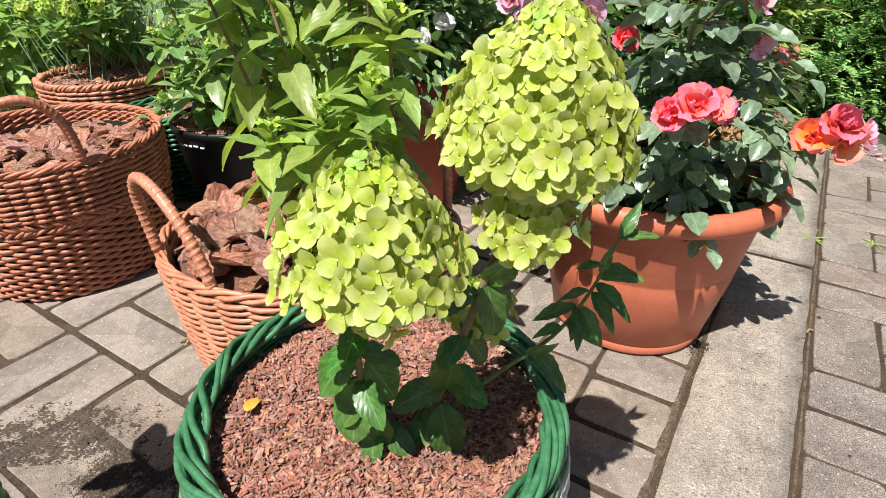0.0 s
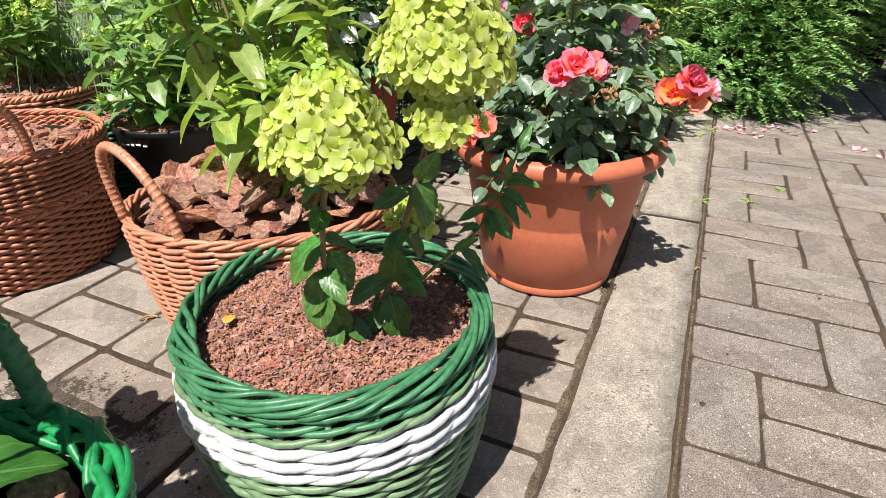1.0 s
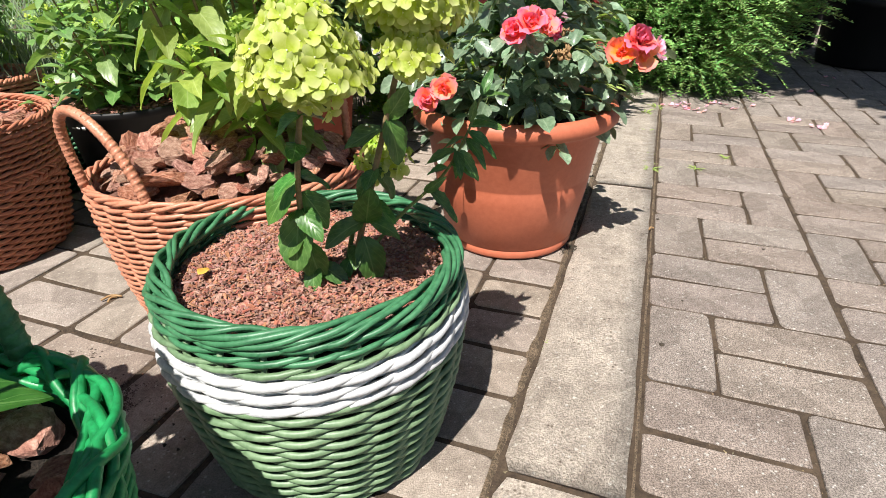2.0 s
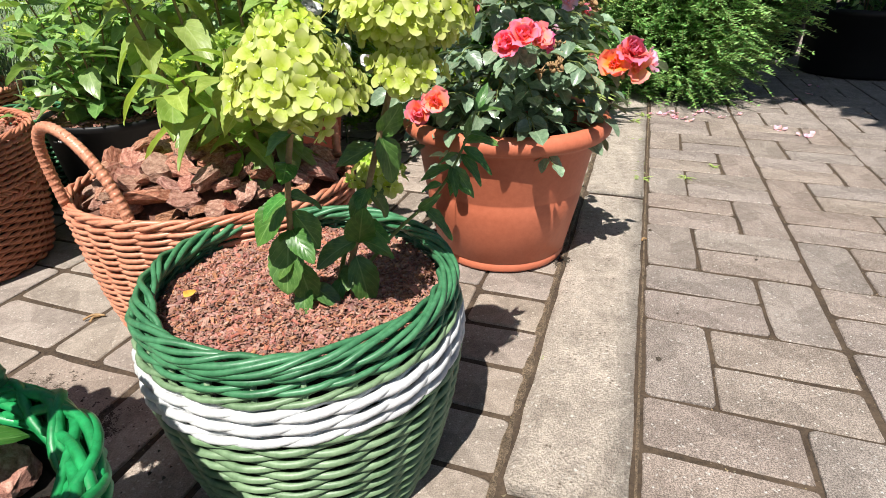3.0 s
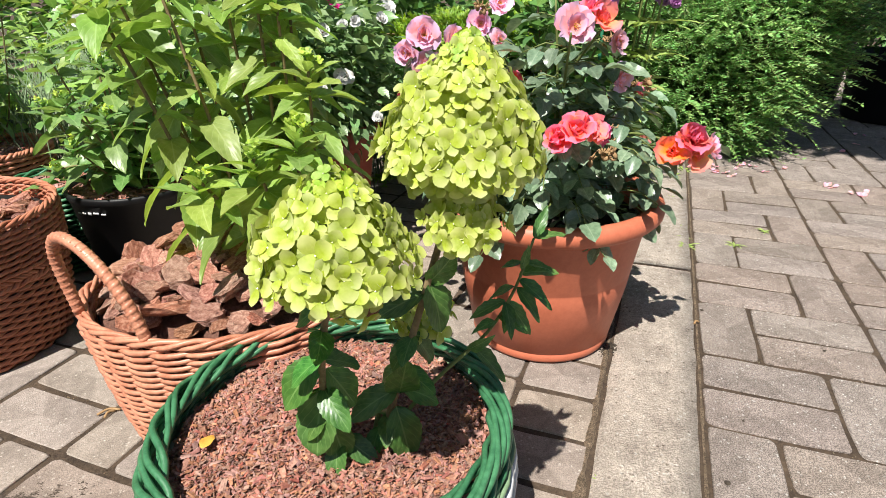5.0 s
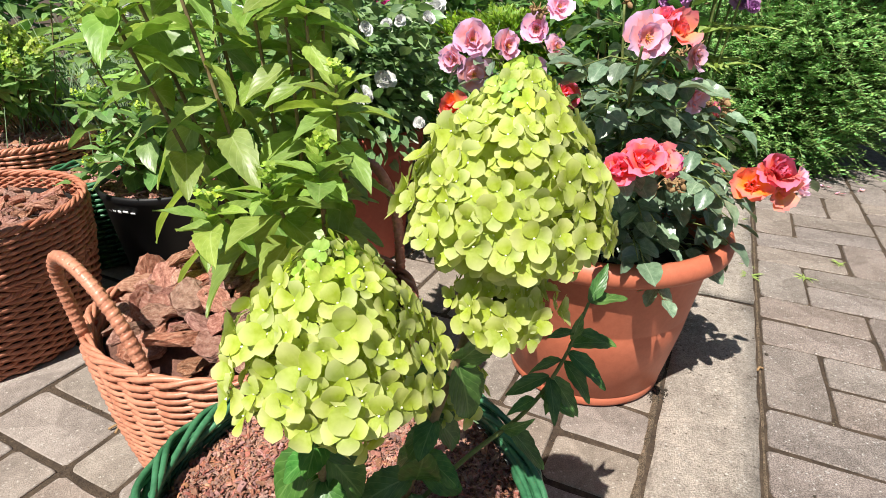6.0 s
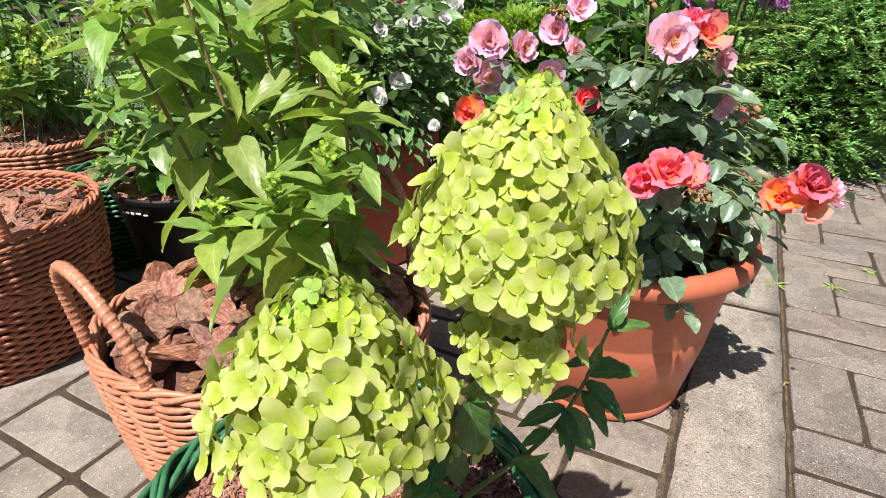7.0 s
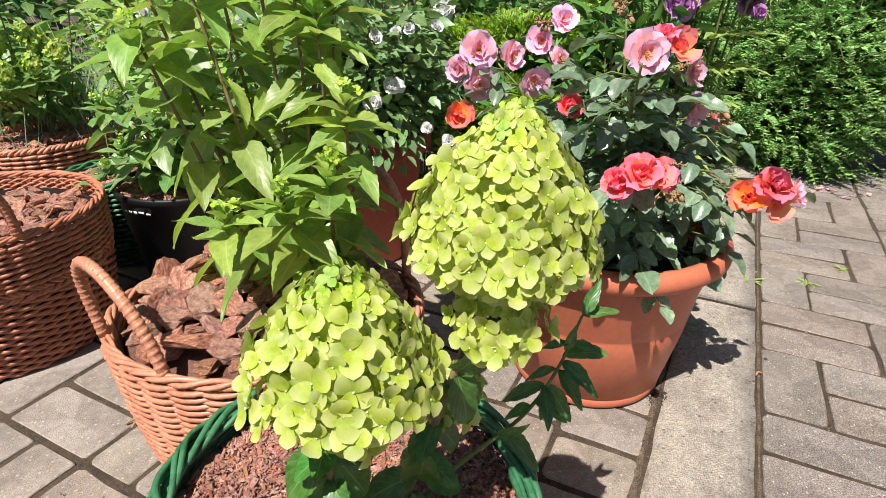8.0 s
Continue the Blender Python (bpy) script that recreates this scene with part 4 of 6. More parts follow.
# ---- leafy plants ----
def leafy_plant(root, meshes, stems, gap, size, seed, top=True, droop=0.25, start=0.25, mat=M_STEM):
    """Stems with leaves in opposite pairs and a whorl at each top; stems are lists of points in the plant's frame."""
    rng = random.Random(seed)
    for pts in stems:
        ob, line = stem("stem", pts, 0.0030, 0.0018, root, mat, 6)
        seg = np.linalg.norm(np.diff(line, axis=0), axis=1)
        d = np.concatenate([[0], np.cumsum(seg)])
        n = int(d[-1] * (1 - start) / gap)
        a0 = rng.uniform(0, 6.28)
        for k in range(n + 1):
            q = d[-1] * start + gap * k
            p = Vector([np.interp(q, d, line[:, j]) for j in range(3)])
            a0 += math.pi / 2 + rng.uniform(-0.3, 0.3)
            for side in (0, math.pi):
                a = a0 + side + rng.uniform(-0.25, 0.25)
                s = size * rng.uniform(0.72, 1.15) * (1.0 if q < d[-1] * 0.8 else 0.8)
                dr = Vector((math.cos(a), math.sin(a), rng.uniform(-0.65, 0.20) - 1.35 * droop * (1 - q / d[-1]) + 0.15))
                put("leaf", meshes[rng.randrange(len(meshes))], root, aim(p, dr, (0, 0, 1), s, rng.gauss(0, 0.25)))
        if top:
            p = Vector(line[-1])
            for k in range(9):
                a = a0 + k * 2.4
                s = size * (0.92 - 0.080 * k)
                put("leaf", meshes[rng.randrange(len(meshes))], root, aim(p - Vector((0, 0, 0.004 * (8 - k))), (math.cos(a), math.sin(a), 0.05 + 0.17 * k), (0, 0, 1), s, rng.gauss(0, 0.2)))
            for k in range(9):
                m = Matrix.Translation(p + Vector((rng.gauss(0, 0.005), rng.gauss(0, 0.005), 0.012 + rng.gauss(0, 0.005)))) @ Euler((rng.gauss(0, 0.6), rng.gauss(0, 0.6), 0)).to_matrix().to_4x4() @ Matrix.Diagonal((0.011, 0.011, 0.011, 1))
                put("bud", BUDLETS[k % 3], root, m, "yellow-green flower bud")


tall = empty("hydrangea", (-0.125, 0.715, 0.262), "tall leafy bright green hydrangea in bud, in the orange basket", "plant")
tall_stems = []
for bx, by, tx, ty, tz in ((-0.02, -0.01, -0.085, -0.02, 0.44), (0.0, 0.02, -0.02, 0.02, 0.50), (0.02, 0.0, 0.030, -0.02, 0.43), (-0.05, 0.02, -0.16, 0.03, 0.46),
                           (0.04, -0.02, 0.065, -0.13, 0.235), (0.03, -0.03, 0.02, -0.15, 0.215), (0.06, 0.0, 0.085, -0.10, 0.30), (0.04, 0.03, 0.065, 0.03, 0.40),
                           (-0.03, 0.04, -0.09, 0.10, 0.48), (0.02, 0.04, 0.03, 0.10, 0.46), (0.02, -0.03, -0.045, -0.13, 0.19), (-0.06, 0.0, -0.13, -0.05, 0.36), (0.0, 0.05, 0.045, 0.06, 0.47), (0.04, 0.02, 0.055, -0.05, 0.38), (-0.04, 0.05, -0.20, 0.09, 0.40)):
    tall_stems.append([(bx, by, -0.01), (bx * 0.6 + tx * 0.4 + 0.005, by * 0.6 + ty * 0.4, tz * 0.45), (tx, ty, tz)])
leafy_plant(tall, TALL, tall_stems, 0.038, 0.077, 5, True, 0.42, 0.20)

nursery = empty("shrub", (-0.500, 1.330, 0.222), "young leafy shrub in the black nursery pot", "plant")
st = []
rng = random.Random(9)
for k in range(9):
    a = k * 2.4
    r = 0.05 + 0.11 * rng.random()
    st.append([(0.02 * math.cos(a), 0.02 * math.sin(a), 0), (0.5 * r * math.cos(a), 0.5 * r * math.sin(a), 0.12), (r * math.cos(a), r * math.sin(a), 0.20 + 0.18 * rng.random())])
for k in range(11):
    a = k * 0.571 + 0.3
    st.append([(0.03 * math.cos(a), 0.03 * math.sin(a), 0), (0.09 * math.cos(a), 0.09 * math.sin(a), 0.07), (0.15 * math.cos(a), 0.15 * math.sin(a), 0.08 + 0.06 * (k % 3))])
leafy_plant(nursery, MIDLEAF, st, 0.042, 0.078, 9, True, 0.3, 0.2)


# ---- roses ----
def petal_arrays(length, width, cup, curl):
    v, uv, f = [], [], []
    for i in range(5):
        t = i / 4
        w = width * 0.5 * (0.25 + 0.95 * math.sin(math.pi * (0.12 + 0.62 * t)) ** 1.0) * (1 if t < 0.95 else 0.62)
        for s in (-1, -0.5, 0, 0.5, 1):
            z = cup * length * t * t + 0.12 * width * s * s - curl * length * max(0, t - 0.7) * 2
            v.append((s * w, length * t * (1 - 0.05 * abs(s)), z + 0.13 * length * t * math.sin(5 * s + 7 * t + 19 * cup)))
            uv.append((0.5 + 0.5 * s, t))
    for i in range(4):
        for s in range(4):
            a = i * 5 + s
            f.append((a, a + 1, a + 6, a + 5))
    return np.array(v), np.array(uv), f


def rose_mesh(name, seed, material, layers, open_=1.0, wide=0.50):
    """A rose: rings of cupped petals, the inner ones upright."""
    rng = random.Random(seed)
    vs, uvs, fs, n0 = [], [], [], 0
    for ring in range(layers):
        q = ring / max(1, layers - 1)
        n = 5 if ring < 2 else 4
        for k in range(n):
            big = rng.uniform(0.8, 1.15)
            v, uv, f = petal_arrays(0.5 * big * (1 - 0.42 * q), wide * big * (1 - 0.38 * q), rng.uniform(0.05, 0.4) + 0.2 * q, rng.uniform(0.0, 0.4) * (1 - q))
            a = k * 2 * math.pi / n + ring * 0.7 + rng.uniform(-0.15, 0.15)
            lift = (0.22 + (1.05 if layers > 2 else 0.42) * q) / open_ + rng.uniform(-0.35, 0.35)
            m = Matrix.Translation((0, 0, 0.02 * ring)) @ Matrix.Rotation(a, 4, "Z") @ Matrix.Rotation(lift, 4, "X")
            h = np.hstack([v, np.ones((len(v), 1))]) @ np.array([list(r) for r in m]).T
            vs.append(h[:, :3])
            uvs.append(uv)
            fs += [tuple(i + n0 for i in g) for g in f]
            n0 += len(v)
    me = mesh_of(name, np.vstack(vs), fs, material, np.vstack(uvs))
    return me


def stamen_mesh():
    rng = random.Random(4)
    return mesh_of("stamens", *tubes([tube([(0, 0, 0.02), (0.05 * math.cos(a), 0.05 * math.sin(a), 0.10), (0.10 * math.cos(a) * r, 0.10 * math.sin(a) * r, 0.16)], 0.008, 4) for a, r in [(k * 0.7, rng.uniform(0.3, 1.1)) for k in range(18)]]), M_STAMEN)


ROSES = {
    "coral": [rose_mesh("rose_flower", i, M_CORAL, 3 if i % 3 == 1 else 2, 0.85, 0.58) for i in range(6)],
    "pink": [rose_mesh("rose_flower", 5 + i, M_PINK, 2, 1.35, 0.58) for i in range(5)],
    "white": [rose_mesh("rose_flower", 9, M_WPETAL, 3, 1.1)],
    "magenta": [rose_mesh("rose_flower", 10, M_MAGENTA, 4, 0.9)],
    "lilac": [rose_mesh("rose_flower", 11, M_LILAC, 4, 1.0)],
}
STAMENS = stamen_mesh()


def rose_flower(root, kind, place, size, face, seed, label):
    rng = random.Random(seed)
    q = Vector(face).normalized().to_track_quat("Z", "Y").to_matrix().to_4x4() @ Matrix.Rotation(rng.uniform(0, 6.28), 4, "Z")
    size *= {"coral": 0.86, "pink": 0.88}.get(kind, 1.0)
    ob = put("flower", ROSES[kind][seed % len(ROSES[kind])], root, Matrix.Translation(place) @ q @ Matrix.Diagonal((size, size, size, 1)), label)
    if kind in ("pink", "coral"):
        put("stamens", STAMENS, ob, Matrix.Identity(4), "yellow stamens")
    return ob


def rose_leaves(root, spots, size, seed, limit):
    """Compound leaves: a stalk with five leaflets; the leaflets are pieces."""
    rng = random.Random(seed)
    stalks, made = [], 0
    for p, d in spots:
        d = Vector(d).normalized()
        ln = size * 1.75 * rng.uniform(0.8, 1.2)
        x = d.cross(Vector((0, 0, 1))).normalized()
        tip = Vector(p) + d * ln + Vector((0, 0, -0.25 * ln))
        midp = Vector(p) + d * ln * 0.5 + Vector((0, 0, 0.02 * ln))
        stalks.append(tube([tuple(p), tuple(midp), tuple(tip)], [0.0012, 0.001, 0.0007], 4))
        for q, sd in ((1.0, 0), (0.62, 1), (0.62, -1), (0.30, 1), (0.30, -1)):
            if made >= limit:
                break
            b = Vector(p).lerp(tip, q)
            dr = d if sd == 0 else (d * 0.45 + x * sd)
            dr = dr + Vector((0, 0, rng.uniform(-0.8, 0.15)))
            s = size * rng.uniform(0.8, 1.2) * (1.12 if sd == 0 else 0.95)
            up = Vector((rng.gauss(0, 0.35), rng.gauss(0, 0.35), 1))
            put("leaflet", ROSELEAF[rng.randrange(3)], root, aim(b, dr, up, s))
            made += 1
    v, f = tubes(stalks)
    tagged(part("leaf_stalk", mesh_of("leaf_stalk", v, f, M_GSTEM), None, root), kind="stuff")


rose = empty("rose_bush", (0.350, 0.897, 0.25), "rose bush with coral and pink blooms in the terracotta pot", "plant")
RO = rose.location
rng = random.Random(21)
spots = []
blooms = ((0.520, 0.705, 0.415), (0.295, 0.640, 0.465), (0.300, 0.705, 0.590), (0.475, 0.900, 0.485), (0.385, 0.800, 0.575), (0.170, 0.980, 0.560), (0.170, 0.730, 0.358), (0.46, 0.78, 0.40), (0.365, 0.755, 0.590), (0.330, 0.850, 0.630), (0.240, 0.960, 0.580), (0.425, 0.800, 0.505), (0.470, 0.820, 0.48))
for k, b in enumerate(blooms):
    t = Vector(b) - RO
    base = Vector((rng.gauss(0, 0.02), rng.gauss(0, 0.02), 0))
    stem("stem", [tuple(base), tuple(base.lerp(t, 0.5) + Vector((0, 0, 0.05 if k not in (0, 6) else 0.08))), tuple(t - Vector((0, 0, 0.006)))], 0.0034, 0.0016, rose, M_GSTEM, 6)
    for q in (0.35, 0.5, 0.62, 0.74, 0.86):
        p = base.lerp(t, q) + Vector((0, 0, 0.05 * math.sin(math.pi * q)))
        for _ in range(1 if q > 0.8 else 2):
            a = rng.uniform(0, 6.28)
            spots.append((tuple(p), (math.cos(a), math.sin(a), 0.15)))
for _ in range(95):
    a, r = rng.uniform(0, 6.28), 0.04 + 0.14 * rng.random()
    spots.append(((r * math.cos(a), r * math.sin(a), 0.015 + 0.25 * rng.random() ** 1.3), (math.cos(a), math.sin(a), 0.0)))
for _ in range(55):
    a, r = rng.uniform(0, 6.28), 0.09 + 0.075 * rng.random()
    spots.append(((r * math.cos(a), r * math.sin(a), 0.045 + 0.09 * rng.random()), (math.cos(a), math.sin(a), 0.0)))
rng.shuffle(spots)
rose_leaves(rose, spots, 0.0325, 22, 1150)
for i, (kind, p, s, face) in enumerate((
        ("coral", (0.476, 0.706, 0.414), 0.062, (-0.6, -1, 0.4)), ("coral", (0.500, 0.700, 0.432), 0.066, (0.0, -0.8, 0.9)), ("coral", (0.508, 0.698, 0.408), 0.056, (0.2, -1, 0.2)), ("pink", (0.540, 0.712, 0.415), 0.060, (0.8, -0.6, 0.4)),
        ("coral", (0.266, 0.640, 0.460), 0.052, (-0.5, -0.8, 0.5)), ("coral", (0.288, 0.634, 0.470), 0.056, (-0.1, -0.7, 0.8)), ("coral", (0.308, 0.638, 0.466), 0.056, (0.4, -0.8, 0.6)), ("coral", (0.325, 0.650, 0.460), 0.046, (0.8, -0.5, 0.5)))):
    rose_flower(rose, kind, Vector(p) - RO, s, face, i, "coral-red rose" if kind == "coral" else "fading pink rose")
for i, (kind, p, s, face) in enumerate((
        ("pink", (0.316, 0.735, 0.590), 0.066, (0, -1, 0.3)), ("coral", (0.362, 0.750, 0.595), 0.056, (0.2, -0.7, 0.7)), ("coral", (0.345, 0.755, 0.612), 0.040, (-0.2, -0.6, 1)), ("pink", (0.393, 0.760, 0.566), 0.048, (0.7, -0.8, 0.1)),
        ("pink", (0.423, 0.800, 0.510), 0.052, (0.5, -1, 0.2)), ("coral", (0.468, 0.820, 0.484), 0.034, (0.6, -0.6, 0.6)), ("pink", (0.432, 0.880, 0.443), 0.050, (0.2, -1, 0)), ("coral", (0.472, 0.800, 0.397), 0.044, (-0.2, -1, 0.4)),
        ("coral", (0.180, 0.725, 0.365), 0.055, (-0.4, -1, 0.3)), ("coral", (0.155, 0.735, 0.345), 0.050, (-0.6, -1, 0.2)), ("coral", (0.275, 0.900, 0.495), 0.052, (0.3, -1, 0.4)))):
    rose_flower(rose, kind, Vector(p) - RO, s, face, i + 1, "coral-red rose" if kind == "coral" else "pale pink open rose")
for i, (kind, p, s, face) in enumerate((
        ("pink", (0.144, 0.985, 0.567), 0.068, (-0.1, -1, 0.4)), ("pink", (0.198, 0.985, 0.558), 0.056, (0.5, -1, 0.2)), ("pink", (0.144, 0.975, 0.517), 0.072, (0.1, -1, 0)), ("pink", (0.112, 0.980, 0.540), 0.058, (-0.7, -1, 0.1)),
        ("pink", (0.239, 0.960, 0.585), 0.058, (-0.3, -1, 0.2)), ("pink", (0.271, 0.960, 0.614), 0.054, (0.1, -1, 0.8)), ("pink", (0.232, 0.960, 0.524), 0.058, (0.0, -1, -0.1)), ("pink", (0.269, 0.950, 0.559), 0.044, (0.5, -1, 0.3)), ("coral", (0.112, 0.970, 0.468), 0.058, (-0.2, -1, 0.2)))):
    rose_flower(rose, kind, Vector(p) - RO, s, face, i, "coral-red rose" if kind == "coral" else "pale pink open rose")


def hip_mesh(name, seed, material):
    """A spent bloom: a small hip under a ruff of shrivelled petals."""
    rng = random.Random(seed)
    made = [tube([(0, 0, -0.1), (0, 0, 0.05), (0, 0, 0.3), (0, 0, 0.42)], [0.05, 0.16, 0.17, 0.08], 7)]
    for k in range(9):
        a = k * 0.7
        r = rng.uniform(0.2, 0.5)
        made.append(tube([(0.08 * math.cos(a), 0.08 * math.sin(a), 0.36), (0.7 * r * math.cos(a), 0.7 * r * math.sin(a), 0.55), (r * math.cos(a + 0.4), r * math.sin(a + 0.4), rng.uniform(0.3, 0.8))], [0.05, 0.07, 0.015], 4))
    return mesh_of(name, *tubes(made), material)


SPENT = [hip_mesh("spent_bloom", i, M_DRY) for i in range(3)]
rng = random.Random(61)
for x, y, z, n_ in ((0.326, 0.850, 0.636, 5), (0.396, 0.800, 0.553, 4), (0.375, 0.720, 0.407, 5), (0.478, 0.820, 0.492, 4), (0.240, 0.950, 0.598, 3), (0.505, 0.720, 0.395, 2), (0.40, 0.76, 0.44, 3)):
    for _ in range(n_):
        q = Vector((x + rng.gauss(0, 0.011), y + rng.gauss(0, 0.010), z + rng.gauss(0, 0.008))) - RO
        sz = rng.uniform(0.016, 0.026)
        put("spent_bloom", SPENT[rng.randrange(3)], rose, Matrix.Translation(q) @ Euler((rng.gauss(0, 0.5), rng.gauss(0, 0.5), 0)).to_matrix().to_4x4() @ Matrix.Diagonal((sz, sz, sz, 1)), "brown dried rose bud")


# ---- background planting ----
def crown_points(rng, centre, radii, count, shell=0.45):
    out = []
    while len(out) < count:
        d = Vector((rng.gauss(0, 1), rng.gauss(0, 1), rng.gauss(0, 1))).normalized()
        r = (shell + (1 - shell) * rng.random()) * (0.85 + 0.45 * noise.noise(d * 2.3 + Vector(centre)))
        p = Vector((d.x * radii[0], d.y * radii[1], d.z * radii[2])) * r
        if centre[2] + p.z > 0.01:
            out.append((p, d))
    return out


def shrub(name, place, label, radii, count, leaf, width, material, seed, lift=0.5, stems=7, category="shrub", proto=None, shell=0.4):
    """A bush: stems from the ground and a crown of many small leaves with an uneven outline."""
    rng = random.Random(seed)
    root = empty(name, (place[0], place[1], 0.0), label, category)
    made = []
    for k in range(stems):
        a = k * 2.4
        t = Vector((0.7 * radii[0] * math.cos(a) * rng.random(), 0.7 * radii[1] * math.sin(a) * rng.random(), place[2] + radii[2] * rng.uniform(-0.1, 0.7)))
        made.append(tube(spline([(0.02 * math.cos(a), 0.02 * math.sin(a), 0.0), (t.x * 0.4, t.y * 0.4, t.z * 0.5), tuple(t)], 5), [0.005] * 5 + [0.003] * 6, 5))
    for v, f in made:
        part("stem", mesh_of("stem", v, f, M_STEM), None, root)
    mats = []
    for p, d in crown_points(rng, place, radii, count, shell):
        dr = Vector((d.x, d.y, d.z * 0.5)) + Vector((rng.gauss(0, 0.5), rng.gauss(0, 0.5), rng.gauss(0, 0.4)))
        mats.append(aim(Vector((p.x, p.y, p.z + place[2])), dr, (rng.gauss(0, 0.4), rng.gauss(0, 0.4), 1), leaf * rng.uniform(0.6, 1.3), rng.gauss(0, 0.4)))
    me = scatter("crown", mats, proto or leaf_arrays(1, width), material)
    part("crown", me, None, root)
    return root


def needle_arrays():
    v = np.array([(0, 0, 0), (-0.22, 0.45, 0.02), (0, 0.5, 0.10), (0.22, 0.45, 0.02), (0, 1, 0)], float)
    return v, np.array([(0.5, 0), (0, 0.5), (0.5, 0.5), (1, 0.5), (0.5, 1)]), [(0, 2, 1), (0, 3, 2), (1, 2, 4), (2, 3, 4)]


def juniper(name, place, label, reach, height, branches, seed, toward=None, spray=0.05, material=M_NEEDLE, density=1.0):
    """A spreading conifer: layered branches with feathery side sprays of short needles."""
    rng = random.Random(seed)
    root = empty(name, (*place, 0), label, "shrub")
    wood, mats = [], []
    for k in range(branches):
        a = rng.uniform(0, 6.2832) if toward is None else rng.gauss(toward[0], toward[1])
        ln = reach * rng.uniform(0.45, 1.0)
        h0 = height * rng.random() ** 0.8
        p0 = Vector((rng.gauss(0, 0.06), rng.gauss(0, 0.06), h0 * 0.55))
        d = Vector((math.cos(a), math.sin(a), 0))
        p1 = p0 + d * ln * 0.5 + Vector((0, 0, 0.14 * ln + h0 * 0.3))
        p2 = p0 + d * ln + Vector((0, 0, h0 * 0.38 - 0.06 * ln + rng.gauss(0, 0.03)))
        p2.z = max(p2.z, 0.015)
        line = spline([p0, p1, p2], 9)
        wood.append(tube(line, np.linspace(0.006, 0.0012, len(line)), 4))
        for i in range(2, len(line)):
            q = i / len(line)
            c = Vector(line[i])
            t = (Vector(line[i]) - Vector(line[i - 1])).normalized()
            sx = t.cross(Vector((0, 0, 1))).normalized()
            for sd in (-1, 1):
                if rng.random() > density:
                    continue
                sl = spray * rng.uniform(0.6, 1.5) * (1.15 - 0.5 * q)
                sdv = (t * 0.9 + sx * sd * 0.9 + Vector((0, 0, rng.uniform(-0.1, 0.45)))).normalized()
                for j in range(9):
                    b = c + sdv * sl * j / 8
                    for s2 in (-1, 1):
                        nd = sdv + sx * s2 * rng.uniform(0.3, 1.0) + Vector((rng.gauss(0, 0.2), rng.gauss(0, 0.2), rng.uniform(-0.2, 0.8)))
                        mats.append(aim(b, nd, (0, 0, 1), rng.uniform(0.014, 0.026), rng.uniform(0, 6)))
    v, f = tubes(wood)
    tagged(part("branchwork", mesh_of("branchwork", v, f, M_STEM), None, root), kind="stuff")
    tagged(part("foliage", scatter("foliage", mats, needle_arrays(), material), None, root), kind="stuff")
    return root


def sprays(name, place, label, centre, radii, lean, count, seed, drift):
    """A dense bush of flat feathery sprays: short pointed leaves in pairs along each twig."""
    rng = random.Random(seed)
    root = empty(name, (*place, 0), label, "shrub")
    wood, mats = [], []
    for p, d in crown_points(rng, centre, radii, count, 0.60):
        p = p + Vector(centre)
        p.x += lean * max(0.0, p.z - 0.2)
        dr = (Vector((d.x, d.y, 0.15 * d.z)) * 0.8 + Vector(drift) + Vector((rng.gauss(0, 0.35), rng.gauss(0, 0.35), rng.gauss(0, 0.25)))).normalized()
        ln = rng.uniform(0.07, 0.17)
        sx = dr.cross(Vector((rng.gauss(0, 0.3), rng.gauss(0, 0.3), 1))).normalized()
        mid, tip = p + dr * ln * 0.5 + Vector((0, 0, 0.012)), p + dr * ln - Vector((0, 0, 0.012))
        tip.z, p.z, mid.z = max(tip.z, 0.006), max(p.z, 0.006), max(mid.z, 0.012)
        line = spline([p, mid, tip], 5)
        wood.append(tube(line[::2], 0.0013, 3))
        if rng.random() < 0.3:
            wood.append(tube([(0.4 * p.x, 0.4 * p.y, 0.3 * p.z), tuple(0.8 * p), tuple(p)], 0.0025, 3))
        for j in range(1, 11):
            b = Vector(line[j])
            for s2 in (-1, 1):
                nd = dr * 0.8 + sx * s2 * rng.uniform(0.6, 1.1) + Vector((0, 0, rng.uniform(-0.15, 0.5)))
                mats.append(aim(b, nd, (0, 0, 1), rng.uniform(0.016, 0.028) * (1.15 - 0.04 * j), rng.uniform(-0.7, 0.7)))
    v, f = tubes(wood)
    tagged(part("branchwork", mesh_of("branchwork", v, f, M_GSTEM), None, root), kind="stuff")
    v0, uv0, f0 = needle_arrays()
    tagged(part("foliage", scatter("foliage", mats, (v0 * (1.05, 1, 1), uv0, f0), M_NEEDLE), None, root), kind="stuff")
    return root


sprays("juniper", (1.62, 2.25), "spreading juniper with feathery light green sprays, beside the paving", (0, 0, 0.36), (0.43, 0.42, 0.62), 0.48, 3600, 31, (0.42, -0.20, 0.05))
juniper("juniper", (1.95, 2.95), "spreading juniper with feathery light green sprays", 0.55, 0.95, 130, 32)
juniper("juniper", (1.15, 2.75), "dense green juniper in the shade behind the roses", 0.8, 0.9, 110, 33)
juniper("thuja", (0.40, 1.85), "low bright green conifer behind the roses", 0.34, 0.62, 130, 34, None, 0.045, M_THUJA)

